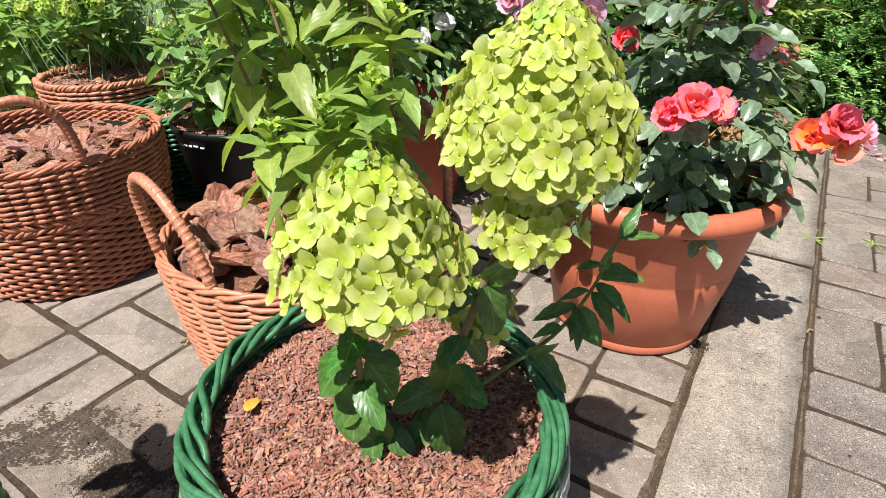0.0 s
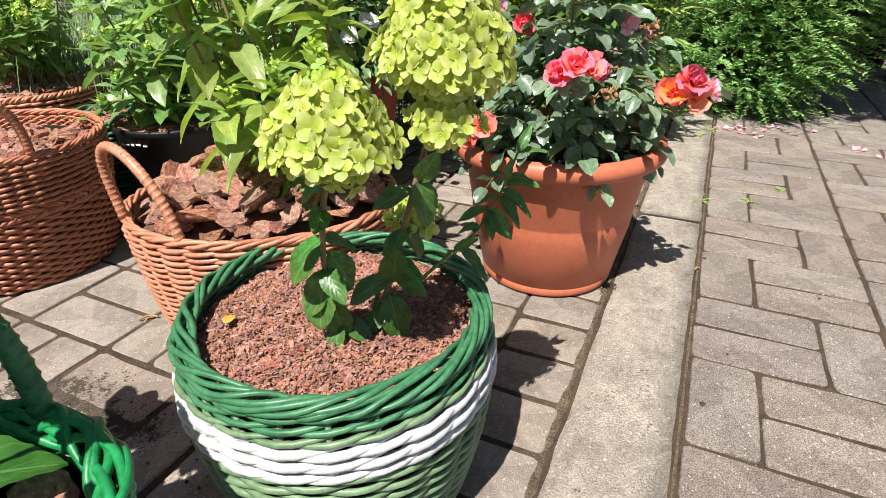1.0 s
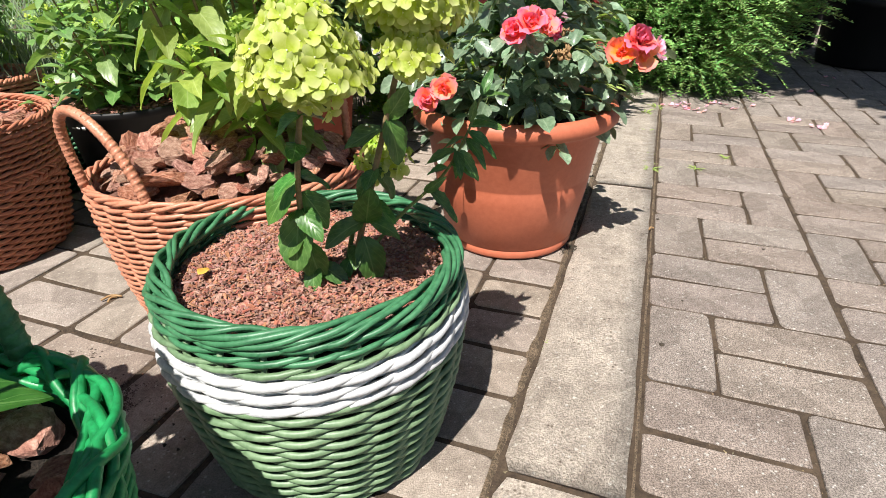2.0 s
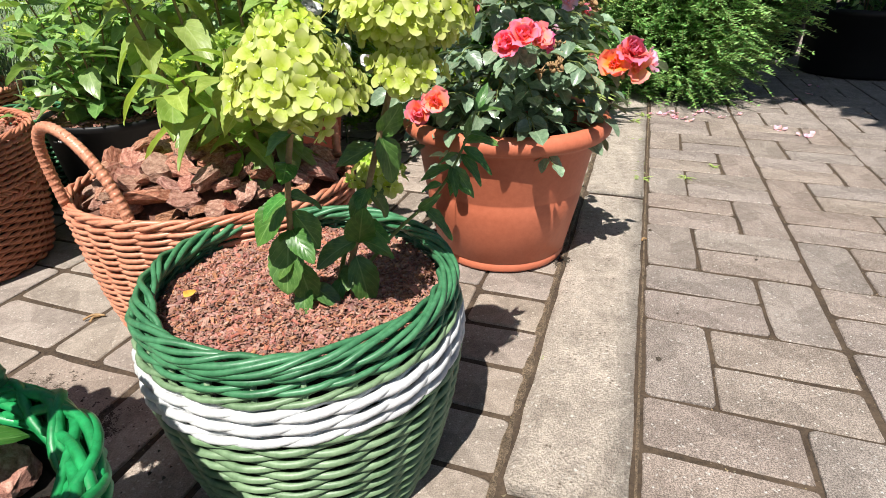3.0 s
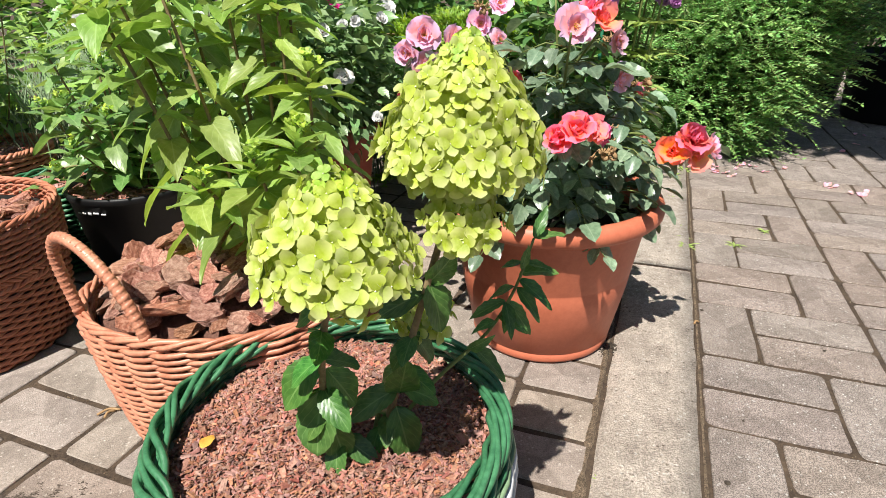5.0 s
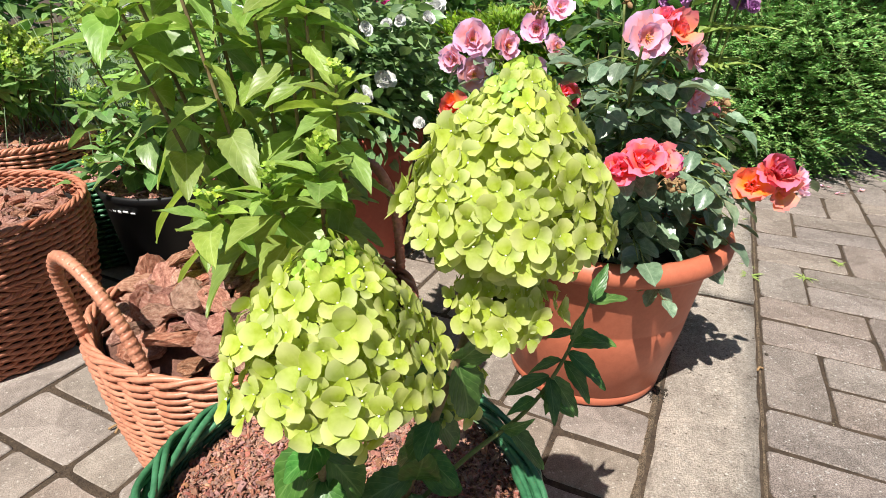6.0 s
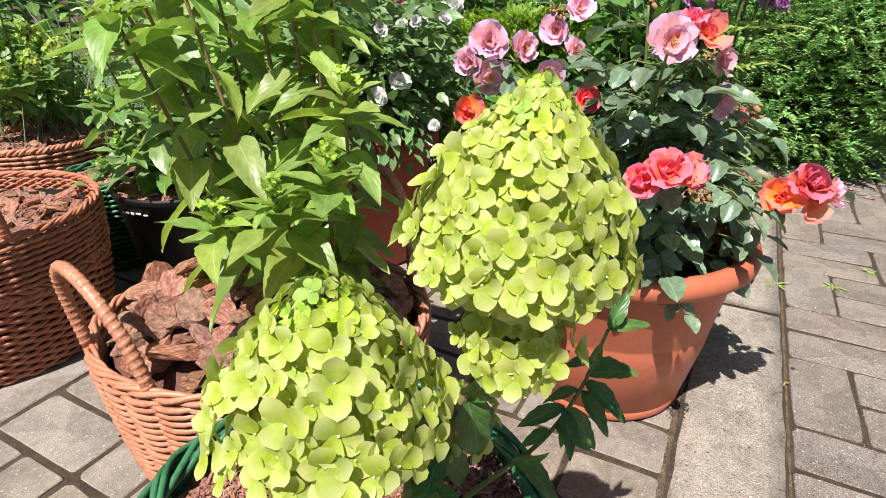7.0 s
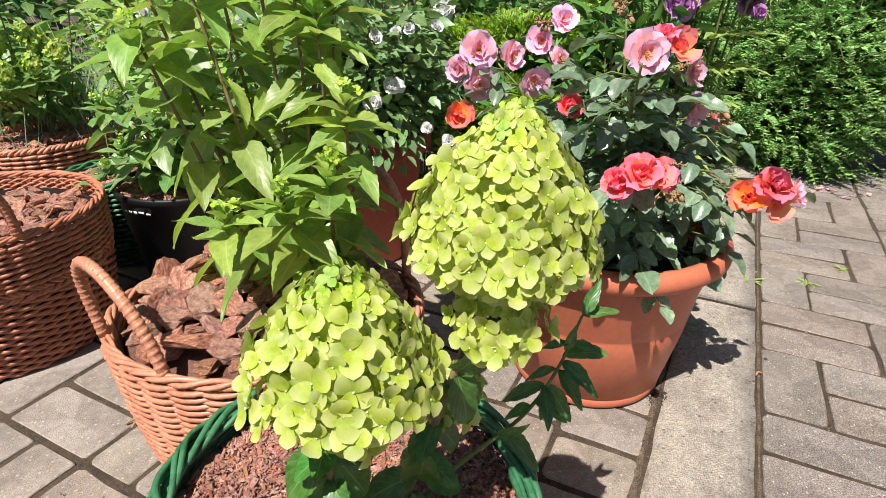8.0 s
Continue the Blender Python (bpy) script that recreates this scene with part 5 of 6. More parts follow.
shrub("rose_bush", (-0.06, 1.400, 0.46), "bushy rose with small white blooms in the red clay pot", (0.27, 0.25, 0.25), 3200, 0.036, 0.6, M_LEAF_MID_FAR, 41, category="plant", shell=0.25)
white = bpy.data.objects["rose_bush.001"]
for i, (x, y, z, s) in enumerate(((0.089, 1.235, 0.586, 0.041), (0.008, 1.235, 0.574, 0.039), (-0.002, 1.235, 0.466, 0.071), (-0.043, 1.235, 0.436, 0.069), (0.07, 1.235, 0.379, 0.043), (0.033, 1.235, 0.582, 0.039), (-0.035, 1.235, 0.566, 0.045), (0.117, 1.235, 0.352, 0.048))):
    rose_flower(white, "white", Vector((x, y, z)) - white.location, s * 0.72, (0.1, -1, 0.6), i, "small white rose")

small_plants = (
    ("shrub", (-0.45, 1.75, 0.38), "leafy garden shrub behind the pots", (0.34, 0.28, 0.30), 1100, 0.07, 0.5, M_LEAF_BACK),
    ("shrub", (-0.10, 1.70, 0.40), "dark leafy shrub behind the pots", (0.34, 0.26, 0.32), 1200, 0.06, 0.5, M_LEAF_DARK),
    ("shrub", (0.62, 1.62, 0.40), "dark leafy perennial behind the roses", (0.30, 0.22, 0.34), 1200, 0.06, 0.42, M_LEAF_DARK),
    ("shrub", (-1.30, 2.00, 0.32), "leafy green shrub behind the baskets", (0.30, 0.16, 0.26), 900, 0.06, 0.5, M_LEAF_BACK),
    ("shrub", (-1.60, 2.05, 0.30), "leafy green garden shrub", (0.40, 0.35, 0.32), 1000, 0.07, 0.5, M_LEAF_BACK),
    ("shrub", (0.15, 2.40, 0.45), "dark leafy shrub in the back of the bed", (0.55, 0.35, 0.45), 1500, 0.07, 0.5, M_LEAF_DARK),
    ("shrub", (-0.85, 2.55, 0.40), "leafy shrub in the back of the bed", (0.55, 0.35, 0.40), 1500, 0.07, 0.5, M_LEAF_BACK),
)
for i, (n_, pl, lb, rd, ct, lf, wd, mt) in enumerate(small_plants):
    shrub(n_, pl, lb, rd, ct, lf, wd, mt, 60 + i)
for i, (x, y) in enumerate(((-2.4, 3.3), (-1.2, 3.6), (0.0, 3.8), (1.2, 3.9), (2.3, 4.2), (3.4, 4.4), (4.6, 4.2), (-3.3, 2.2), (-3.2, 1.0))):
    shrub("hedge_bush", (x, y, 0.6), "dense dark green hedge bush in the distance", (0.85, 0.6, 0.75), 1500, 0.10, 0.5, M_LEAF_DARK, 80 + i)
for i, (x, y, z) in enumerate(((2.84, 2.42, 0.55), (2.80, 3.10, 0.60), (3.55, 2.75, 0.62))):
    shrub("potted_shrub", (x, y, z), "dark leafy shrub growing in a black nursery pot", (0.30, 0.30, 0.30), 1100, 0.055, 0.5, M_LEAF_DARK, 180 + i)


# a young hydrangea with pale buds in the back basket
young = empty("hydrangea", (-1.110, 1.850, 0.215), "young hydrangea with pale yellow-green buds, in the back basket", "plant")
st = []
rng = random.Random(19)
for k in range(11):
    a = k * 2.4
    r = 0.06 + 0.18 * rng.random()
    st.append([(0.02 * math.cos(a), 0.02 * math.sin(a), 0), (0.6 * r * math.cos(a), 0.6 * r * math.sin(a), 0.10), (r * math.cos(a), r * math.sin(a), 0.20 + 0.26 * rng.random())])
st += [[(0, 0, 0), (x * 0.5, y * 0.5, z * 0.6), (x, y, z)] for x, y, z in ((0.07, -0.20, 0.20), (0.13, -0.17, 0.22), (0.0, -0.19, 0.21), (-0.07, -0.18, 0.20), (0.17, -0.12, 0.24), (0.10, -0.10, 0.27), (0.02, -0.12, 0.26))]
leafy_plant(young, MIDLEAF, st, 0.042, 0.070, 19, True, 0.2, 0.42)
for k, p in enumerate(st[:7] + st[-7:]):
    panicle(young, (p[2][0], p[2][1], p[2][2]), (0, 0, 1), 0.055, 0.028, 40, 0.017, 50 + k, 0.4, "pale yellow-green flower bud cluster", 0.8)

# tall perennial with narrow leaves and lilac blooms, tied to a stake
lily = empty("lily", (0.820, 1.640, 0), "tall narrow-leaved perennial with lilac blooms, tied to a stake", "plant")
NARROW = [leaf_mesh("leaf", M_LEAF_BACK, 1.0, 0.20, 0.2, 0.35 + 0.1 * i, 0.02, 8, 0.0, 0.4, 70 + i) for i in range(3)]
rng = random.Random(29)
for k in range(15):
    a = k * 2.4
    r = 0.24 * rng.random()
    ob, line = stem("stem", [(0.03 * math.cos(a), 0.03 * math.sin(a), 0), (r * 0.6 * math.cos(a), r * 0.6 * math.sin(a), 0.45), (r * math.cos(a), r * math.sin(a), 1.02)], 0.004, 0.0025, lily, M_GSTEM, 6)
    for q in [j for j in range(2, len(line)) for _ in (0, 1, 2)]:
        b = rng.uniform(0, 6.28)
        put("leaf", NARROW[rng.randrange(3)], lily, aim(Vector(line[q]), (math.cos(b), math.sin(b), 0.5), (0, 0, 1), rng.uniform(0.08, 0.14)))
for k, (x, y, z, s) in enumerate(((0.73, 1.55, 0.62, 0.12), (0.96, 1.62, 0.62, 0.10), (0.92, 1.50, 0.60, 0.05), (0.79, 1.58, 0.66, 0.12))):
    rose_flower(lily, "lilac", Vector((x, y, z)) - lily.location, s, (-0.1, -1, 0.3), k, "lilac double bloom")
stake = empty("plant_stake", (0.725, 1.52, 0), "thin green metal plant stake", "stake")
v, f = tube([(0, 0, 0), (0, 0, 0.4), (0, 0, 0.8)], 0.005, 8)
part("rod", mesh_of("rod", v, f, M_STAKE), None, stake)
magenta_rose = empty("rose_bush", (-0.02, 2.02, 0), "rose bush with a magenta bloom and white blooms behind the pots", "plant")
rng = random.Random(39)
for k, (x, y, z, s, kd) in enumerate(((-0.012, 1.97, 0.585, 0.085, "magenta"), (0.16, 1.95, 0.575, 0.085, "white"), (-0.20, 1.90, 0.56, 0.055, "white"), (-0.45, 1.85, 0.55, 0.055, "white"), (-0.75, 1.90, 0.57, 0.06, "white"), (-0.62, 1.85, 0.46, 0.055, "white"), (-0.12, 1.85, 0.50, 0.05, "white"))):
    p = Vector((x, y, z)) - magenta_rose.location
    stem("stem", [(p.x * 0.2, 0, 0), (p.x * 0.6, p.y * 0.6, p.z * 0.6), tuple(p)], 0.004, 0.002, magenta_rose, M_GSTEM, 6)
    rose_flower(magenta_rose, kd, p, s, (0, -1, 0.5), k, kd + " rose bloom")

# a tree over the path, out of the camera's sight, whose shade falls on the far paving
tree = empty("garden_tree", (3.38, 0.45, 0), "garden tree whose crown hangs over the path", "tree")
made = tube(spline([(0, 0, 0), (-0.05, 0.05, 0.9), (-0.25, 0.25, 1.7), (-0.9, 0.35, 2.4)], 6), np.linspace(0.07, 0.03, 19), 10)
part("trunk", mesh_of("trunk", *made, M_STEM), None, tree)
for k in range(7):
    a = k * 0.9
    v, f = tube(spline([(-0.35, 0.33, 1.9), (-0.9 + 0.3 * math.cos(a), 0.35 + 0.3 * math.sin(a), 2.35), (-1.3 + 0.7 * math.cos(a), 0.35 + 0.7 * math.sin(a), 2.55 + 0.2 * math.sin(3 * a))], 5), np.linspace(0.025, 0.006, 11), 6)
    part("limb", mesh_of("limb", v, f, M_STEM), None, tree)
rng = random.Random(49)
mats = []
for p, d in crown_points(rng, (0, 0, 2.6), (0.95, 1.05, 0.45), 13500, 0.1):
    mats.append(aim(p + Vector((-1.35, 0.35, 2.62)), (d.x + rng.gauss(0, 0.5), d.y + rng.gauss(0, 0.5), rng.gauss(-0.2, 0.3)), (0, 0, 1), rng.uniform(0.06, 0.12), rng.gauss(0, 0.4)))
part("crown", scatter("crown", mats, leaf_arrays(1, 0.6), M_LEAF_DARK), None, tree)


# silvery grass at the back of the bed
def grass(place, label, count, height, spread, seed, material):
    rng = random.Random(seed)
    root = empty("grass_tuft", place, label, "plant")
    made = []
    for _ in range(count):
        x, y = rng.gauss(0, spread[0]), rng.gauss(0, spread[1])
        a, ln = rng.uniform(0, 6.28), height * rng.uniform(0.6, 1.1)
        b = 0.25 * ln
        made.append(tube([(x, y, 0), (x + b * 0.3 * math.cos(a), y + b * 0.3 * math.sin(a), ln * 0.55), (x + b * math.cos(a), y + b * math.sin(a), ln)], [0.0022, 0.0018, 0.0008], 3))
    v, f = tubes(made)
    me = mesh_of("grass", v, f, material, np.zeros((len(v), 2)))
    tagged(part("grass", me, None, root), kind="stuff")
    return root


grass((-1.15, 2.15, 0), "silvery green grassy perennial", 500, 0.46, (0.28, 0.18), 71, M_SILVER)
grass((-0.45, 2.10, 0), "silvery green grassy perennial", 1600, 0.54, (0.25, 0.15), 72, M_SILVER)


# the plant in the bright green basket
near_plant = empty("hydrangea", (-0.372, 0.085, 0.235), "broad-leaved young plant in the bright green basket", "plant")
st = [[(0.0, 0.0, 0), (-0.02, 0.03, 0.10), (-0.03, 0.05, 0.24)], [(0.0, 0.0, 0), (0.01, -0.03, 0.10), (0.0, -0.03, 0.22)], [(0, 0, 0), (-0.05, 0.0, 0.10), (-0.09, 0.02, 0.23)]]
st += [[(0, 0, 0), (0.05, -0.05, 0.12), (0.09, -0.08, 0.26)]]
st += [[(0, 0, 0), (-0.06, 0.10, 0.10), (-0.13, 0.25, 0.16)], [(0, 0, 0), (-0.05, 0.09, 0.13), (-0.09, 0.20, 0.22)], [(0, 0, 0), (-0.09, 0.09, 0.14), (-0.17, 0.21, 0.26)]]
leafy_plant(near_plant, HYD, st, 0.05, 0.085, 59, True, 0.1, 0.45)
for i, (b, t, up) in enumerate((((0.03, 0.07, 0.05), (0.165, 0.120, 0.050), (0, 0, 1)), ((-0.01, 0.01, 0.04), (0.03, 0.07, 0.05), (0, 0, 1)), ((0.0, 0.02, 0.03), (0.03, 0.095, 0.03), (0, -0.2, 1)), ((-0.01, 0.01, 0.05), (-0.01, 0.10, 0.055), (0.1, -0.2, 1)))):
    leaf_at(HYD, near_plant, b, t, up, i)
rng = random.Random(67)
for k in range(4):
    tip = Vector((-0.098 + 0.060 * k, 0.175 - 0.043 * k, 0.265))
    stem("stem", [(0, 0, 0), tuple(tip * 0.5 + Vector((0, 0, 0.04))), tuple(tip)], 0.003, 0.002, near_plant, M_GSTEM, 6)
    for j in range(7):
        a = j * 0.9 + k
        put("leaf", HYD[j % 4], near_plant, aim(tip - Vector((0, 0, 0.006 * j)), (math.cos(a), math.sin(a), 0.0), (-0.2, -0.4, 1), rng.uniform(0.042, 0.068)))


# ---- weeds, petals and crumbs on the paving ----
def weed(place, label, count, size, seed):
    rng = random.Random(seed)
    root = empty("weed", place, label, "weed", group="weeds in the paving joints")
    for k in range(count):
        a = k * 2.4 + rng.uniform(-0.4, 0.4)
        put("leaf", NARROW[k % 3], root, aim((0, 0, 0.001), (math.cos(a), math.sin(a), rng.uniform(0.15, 0.9)), (0, 0, 1), size * rng.uniform(0.6, 1.2)))


for i, (x, y, n_, s_) in enumerate(((0.876, 1.191, 14, 0.030), (1.009, 1.173, 12, 0.028), (1.150, 1.235, 9, 0.024), (1.060, 1.540, 10, 0.03), (0.955, 1.330, 8, 0.022), (0.307, 0.492, 9, 0.016), (0.905, 1.245, 7, 0.02), (1.18, 1.77, 16, 0.04), (1.26, 1.83, 14, 0.04))):
    weed((x, y, -0.003), "small green weed growing in a paving joint", n_, s_, 200 + i)
PETAL = mesh_of("petal", petal_arrays(1.0, 0.9, 0.25, 0.2)[0], petal_arrays(1.0, 0.9, 0.25, 0.2)[2], M_PINK, petal_arrays(1.0, 0.9, 0.25, 0.2)[1])
rng = random.Random(77)
spots = [(1.665, 1.429), (1.68, 1.44), (1.655, 1.435), (1.63, 1.52), (1.64, 1.535)]  + [(1.30 + 0.42 * rng.random(), 1.70 + 0.16 * rng.random()) for _ in range(16)] + [(2.2, 2.0), (2.35, 2.15), (2.05, 1.9)]
for x, y in spots:
    for _ in range(2):
        ob = put("fallen_petal", PETAL, None, Matrix.Translation((x + rng.gauss(0, 0.008), y + rng.gauss(0, 0.008), 0.004)) @ Euler((rng.gauss(0, 0.3), rng.gauss(0, 0.3), rng.uniform(0, 6.28))).to_matrix().to_4x4() @ Matrix.Diagonal((0.016, 0.016, 0.016, 1)))
        tagged(ob, "small fallen pink petal on the paving", "petal", "fallen petals")


def crumbs(name, label, boxes, material, seed, kind="stuff"):
    """Grit and soil crumbs lying in the joints and on the blocks."""
    rng = random.Random(seed)
    v0 = np.array([(0.5, 0, -0.3), (-0.4, 0.42, -0.3), (-0.35, -0.45, -0.3), (0.1, 0.05, 0.42), (-0.2, 0.1, 0.35)], float)
    f0 = [(0, 1, 3), (1, 4, 3), (1, 2, 4), (2, 0, 3), (2, 3, 4), (0, 2, 1)]
    mats = []
    for x, y, sx, sy, z, n_, lo, hi in boxes:
        for _ in range(n_):
            s = rng.uniform(lo, hi) * (0.5 + rng.random())
            mats.append(Matrix.Translation((rng.gauss(x, sx), rng.gauss(y, sy), z + s * 0.25)) @ Euler((rng.gauss(0, 0.3), rng.gauss(0, 0.3), rng.uniform(0, 6.28))).to_matrix().to_4x4() @ Matrix.Diagonal((s, s, s, 1)))
    me = scatter(name, mats, (v0, np.zeros((5, 2)), f0), material)
    for p in me.polygons:
        p.use_smooth = False
    return tagged(new(name, me), label, "debris", kind=kind)


crumbs("soil_crumbs", "dark soil crumbs spilled on the paving", [(-0.50, 0.575, 0.060, 0.030, 0.0, 110, 0.0008, 0.0030), (-0.36, 0.50, 0.06, 0.04, 0.0, 40, 0.0015, 0.004), (-0.27, 0.42, 0.05, 0.06, 0.0, 40, 0.0015, 0.004), (0.470, 0.795, 0.014, 0.012, 0.0, 90, 0.0015, 0.005), (0.455, 0.780, 0.010, 0.010, 0.0, 50, 0.0015, 0.004)], M_WET, 91)
grit = []
for k in range(26):
    p = on_ground(-0.5 + 0.085 * k, -0.166)
    grit.append((p.x, p.y, 0.020, 0.028, -0.005, 60, 0.002, 0.0055))
for k in range(24):
    p = on_ground(-0.3 + 0.10 * k, 0.0)
    grit.append((p.x, p.y, 0.008, 0.03, -0.006, 22, 0.002, 0.004))
crumbs("joint_grit", "sandy grit and dry moss along the kerb", grit, M_MULCH_GRIT, 92)
for x, y, a, ln in ((0.671, 0.832, 0.4, 0.016), (-0.455, 0.775, 0.2, 0.035), (-0.44, 0.765, 1.0, 0.02)):
    v, f = tube(spline([(0, 0, 0.004), (ln * 0.5, ln * 0.15, 0.007), (ln, 0, 0.004)], 4), 0.0022, 5)
    ob = new("twig", mesh_of("twig", v, f, M_DRY))
    ob.matrix_world = Matrix.Translation((x, y, 0.0)) @ Matrix.Rotation(a, 4, "Z")
    tagged(ob, "bit of dry brown bark on the paving", "twig")

for x, y, r in ((0.481, 0.452, 0.0040), (0.720, 0.880, 0.0035), (0.585, 0.560, 0.0026), (0.860, 0.700, 0.0030), (-0.330, 0.640, 0.0035)):
    bm = bmesh.new()
    bmesh.ops.create_icosphere(bm, subdivisions=2, radius=r)
    for q in bm.verts:
        q.co *= 1 + 0.35 * noise.noise(q.co * 400 + Vector((x * 90, 0, 0)))
        q.co.z *= 0.6
    me = bpy.data.meshes.new("pebble")
    bm.to_mesh(me)
    bm.free()
    me.materials.append(M_WET)
    ob = new("pebble", me)
    ob.location = (x, y, r * 0.5 + 0.001)
    tagged(ob, "tiny dark pebble lying on the paving", "pebble", "pebbles on the paving")

dead = new("fallen_leaf", HYD[1].copy())
dead.data.materials.clear()
dead.data.materials.append(M_STAMEN)
dead.matrix_world = aim((-0.163, 0.385, 0.254), (0.4, 1, 0.1), (0, -0.4, 1), 0.020)
tagged(dead, "small yellowed leaf lying on the mulch", "leaf")

# thin films of spilled soil, thickest in the middle and ragged at the edge
def soil_patch(x, y, sx, sy, turn, seed):
    v, f = [], []
    k = 130
    rng = random.Random(seed)
    for i in range(k + 1):
        for j in range(k + 1):
            a, b = 2 * i / k - 1, 2 * j / k - 1
            p = Vector((a * sx, b * sy, 0))
            h = 0.02 - (a * a + b * b) * 0.8 + 0.9 * noise.noise(Vector((p.x * 14, p.y * 14, seed))) + 1.1 * noise.noise(Vector((p.x * 45, p.y * 45, seed))) + 0.9 * noise.noise(Vector((p.x * 160, p.y * 130, seed))) + rng.gauss(0, 0.55)
            v.append((p.x, p.y, max(-0.006, min(0.0022, 0.0018 * h))))
    for i in range(k):
        for j in range(k):
            a = i * (k + 1) + j
            f.append((a, a + k + 1, a + k + 2, a + 1))
    ob = new("soil_patch", mesh_of("soil_patch", v, f, M_EARTH_DARK))
    ob.matrix_world = pose(x, y, 0.0004, 0, 0, turn)
    return tagged(ob, "thin ragged film of spilled dark soil on the paving", "soil", "spilled soil")


soil_patch(-0.560, 0.575, 0.16, 0.060, 5, 1)
soil_patch(-0.400, 0.500, 0.09, 0.060, -20, 2)

# packed earth and moss along the kerb and in the joints
def packed_strip(name, label, v_mid, half, z, u0, u1, material, seed):
    v, f = [], []
    n_ = int((u1 - u0) / 0.012)
    for i in range(n_ + 1):
        u = u0 + (u1 - u0) * i / n_
        w = half * (0.75 + 1.2 * noise.noise(Vector((u * 18, seed, 0))) + 0.4 * noise.noise(Vector((u * 60, seed, 3))))
        for q in (-1, -0.4, 0.4, 1):
            p = on_ground(u, v_mid + q * max(w, 0.003) , z + (0.0025 * (1 - q * q)) + 0.0015 * noise.noise(Vector((u * 50, q * 3, seed))) - (0.004 if abs(q) == 1 else 0))
            v.append(tuple(p))
    for i in range(n_):
        for q in range(3):
            a = i * 4 + q
            f.append((a, a + 1, a + 5, a + 4))
    ob = new(name, mesh_of(name, v, f, material))
    return tagged(ob, label, "ground", kind="structure")


packed_strip("joint_earth_kerb_left", "packed brown earth and moss along the kerb", -0.166, 0.0085, -0.0005, -1.2, 2.6, M_EARTH, 1)
packed_strip("joint_earth_kerb_right", "packed dark earth along the kerb", 0.0005, 0.0045, -0.0030, -1.2, 2.6, M_EARTH, 2)

# ---- pavers, last ----
PV = [block_mesh("paver", 0.2020, 0.0962, 0.05, 0.0024, M_PAVER, i) for i in range(12)]


def pavers(parent, cells, label_kind, limit=300, meshes=PV):
    """Lay blocks; the nearest are pieces of their own, the rest one joined part."""
    rng = random.Random(len(cells))
    cells = sorted(cells, key=lambda c: on_ground(c[0], c[1]).length)
    rest = []
    for i, (u, v, along) in enumerate(cells):
        m = Matrix.Translation((v + rng.gauss(0, 0.0008), u + rng.gauss(0, 0.0008), rng.uniform(-0.0006, 0.0014))) @ Euler((rng.gauss(0, 0.004), rng.gauss(0, 0.004), rng.gauss(0, 0.012))).to_matrix().to_4x4()
        if along:
            m = m @ Matrix.Rotation(math.pi / 2, 4, "Z")
        if rng.random() < 0.5:
            m = m @ Matrix.Rotation(math.pi, 4, "Z")
        if i < limit:
            put("paver", meshes[rng.randrange(len(meshes))], parent, m)
        else:
            rest.append(m)
    if rest:
        src = meshes[0]
        v0 = np.array([q.co[:] for q in src.vertices])
        f0 = [tuple(p.vertices) for p in src.polygons]
        me = scatter("far_pavers", rest, (v0, np.zeros((len(v0), 2)), f0), src.materials[0])
        for p in me.polygons:
            p.use_smooth = False
        tagged(part("far_pavers", me, None, parent), kind="stuff")


def pavement(name, label):
    return empty(name, (KO.x, KO.y, 0), label, "paving", kind="structure", turn=KTURN)


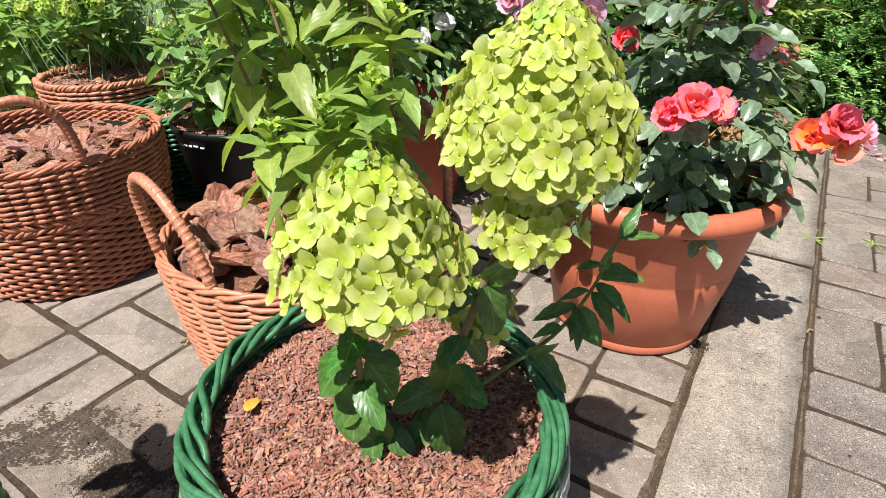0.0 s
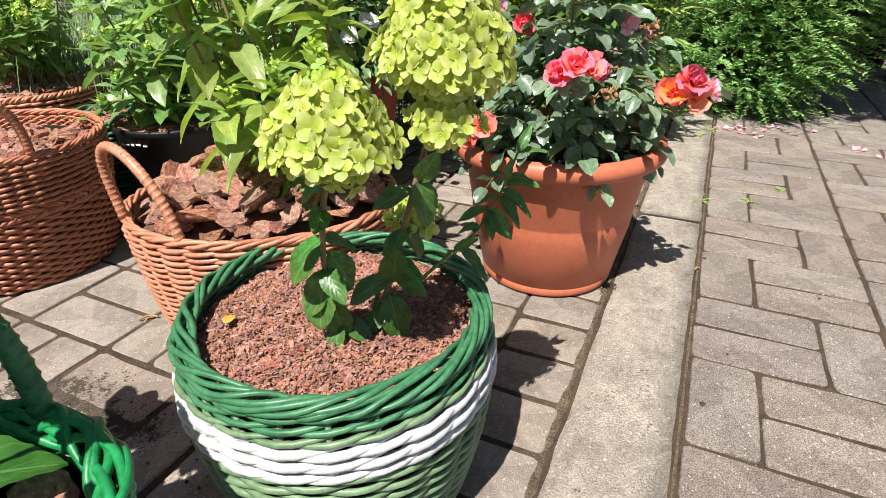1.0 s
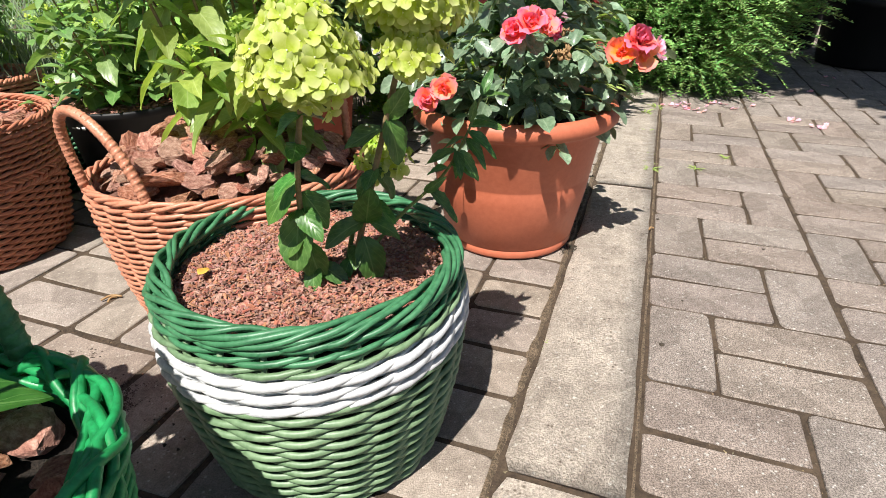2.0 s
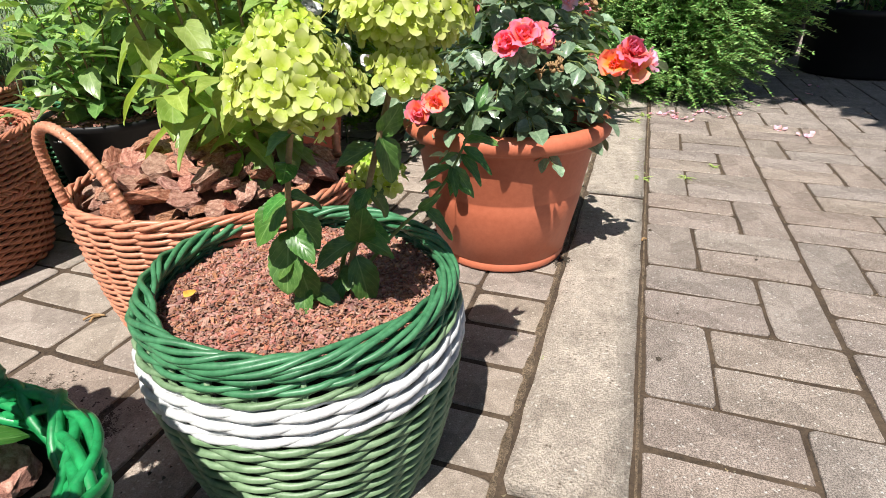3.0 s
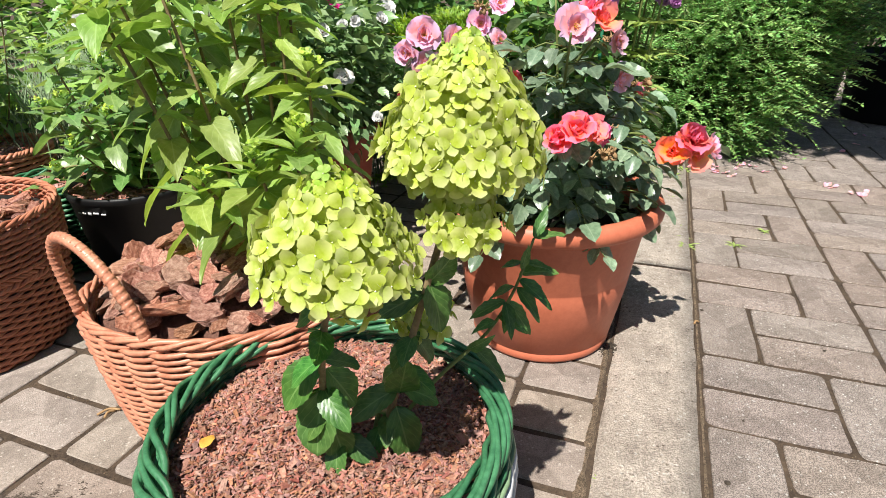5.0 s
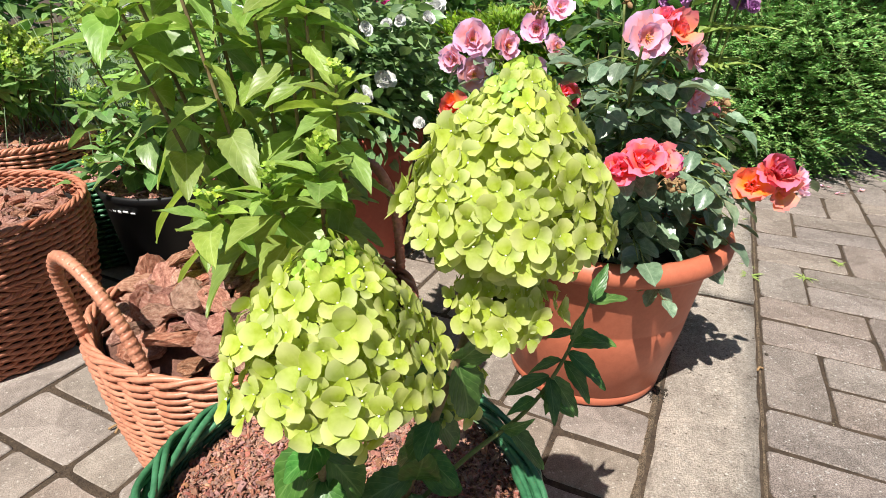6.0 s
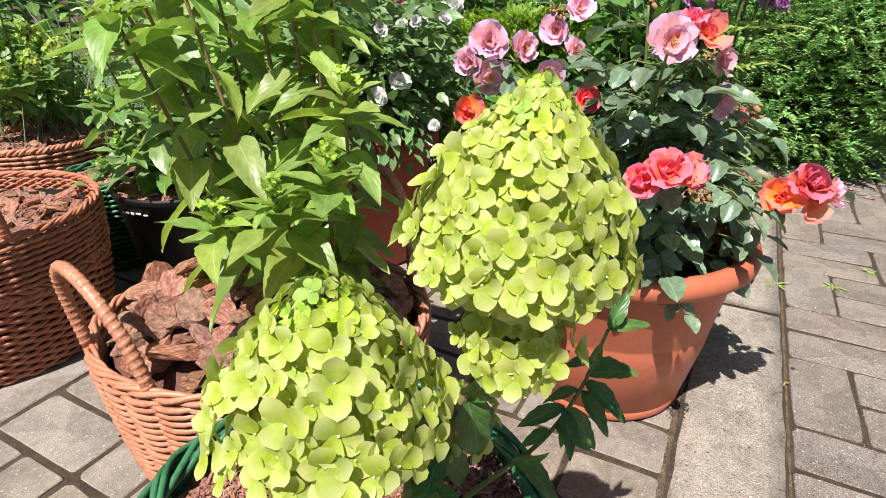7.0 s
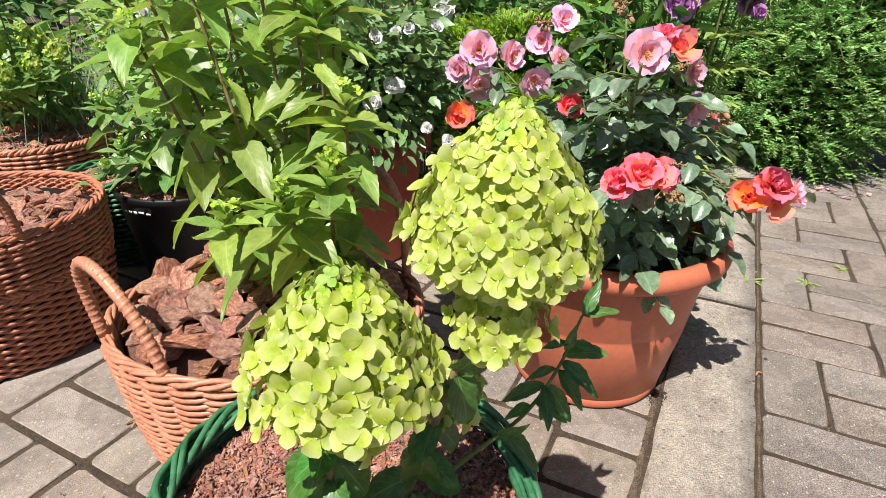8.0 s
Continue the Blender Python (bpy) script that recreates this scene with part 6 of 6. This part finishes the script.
P = 0.105
path_right = pavement("pavement_path", "path of grey-beige concrete block pavers in a woven bond")
cells = []
for row in range(-9, 24):
    u0 = 0.018 + 0.2085 * row
    for strip in range(0, 12):
        v0 = 0.003 + 0.3165 * strip
        if row % 2 == 0:
            cells += [(u0 + P, v0 + P / 2, True), (u0 + P / 2, v0 + 2 * P, False), (u0 + 1.5 * P, v0 + 2 * P, False)]
        else:
            cells += [(u0 + P / 2, v0 + P, False), (u0 + 1.5 * P, v0 + P, False), (u0 + P, v0 + 2.5 * P, True)]
pavers(path_right, cells, "path")
joint = []
for u, v, along in cells:
    p = on_ground(u, v)
    if p.length < 2.0 and p.y > -0.2:
        for du, dv in ((0.105, 0.0), (0.0, 0.0525)) if along else ((0.0525, 0.0), (0.0, 0.105)):
            q = on_ground(u + du, v + dv)
            joint.append((q.x, q.y, 0.012 + 0.03 * (dv > 0.06 or du < 0.01), 0.012 + 0.03 * (dv > 0.06 or du > 0.06), -0.0028, 12, 0.0014, 0.0034))
crumbs("joint_crumbs", "dry brown crumbs lying in the paving joints", joint, M_MULCH_GRIT, 93)
path_left = pavement("pavement_yard", "yard of sun-bleached concrete block pavers in basket weave")
cells = []
for k in range(-12, 24):
    cells.append((0.067 + 0.1035 * (k - 6), -0.2315, False))
pavers(path_left, cells, "border", 300, [block_mesh("paver", 0.132, 0.0935, 0.05, 0.0032, M_PAVER_YARD, 20 + i) for i in range(5)])
cells = []
for bu in range(-7, 12):
    for bv in range(0, 14):
        u0, v0 = -0.180 + 0.21 * bu, -0.300 - 0.21 * (bv + 1)
        if (bu + bv) % 2 == 0:
            cells += [(u0 + P, v0 + P / 2, True), (u0 + P, v0 + 1.5 * P, True)]
        else:
            cells += [(u0 + P / 2, v0 + P, False), (u0 + 1.5 * P, v0 + P, False)]
joint = []
for u, v, along in cells:
    p = on_ground(u, v)
    if p.x > -1.3 and 0.2 < p.y < 1.7:
        for du, dv in ((0.105, 0.0), (0.0, 0.0525)) if along else ((0.0525, 0.0), (0.0, 0.105)):
            q = on_ground(u + du, v + dv)
            joint.append((q.x, q.y, 0.018, 0.018, -0.0028, 40, 0.0014, 0.0036))
crumbs("yard_joint_crumbs", "dark earth crumbs lying in the joints of the yard", joint, M_EARTH, 94)
pavers(path_left, cells, "yard", 300, [block_mesh("paver", 0.1995, 0.0948, 0.05, 0.0030, M_PAVER_YARD, 40 + i) for i in range(8)])
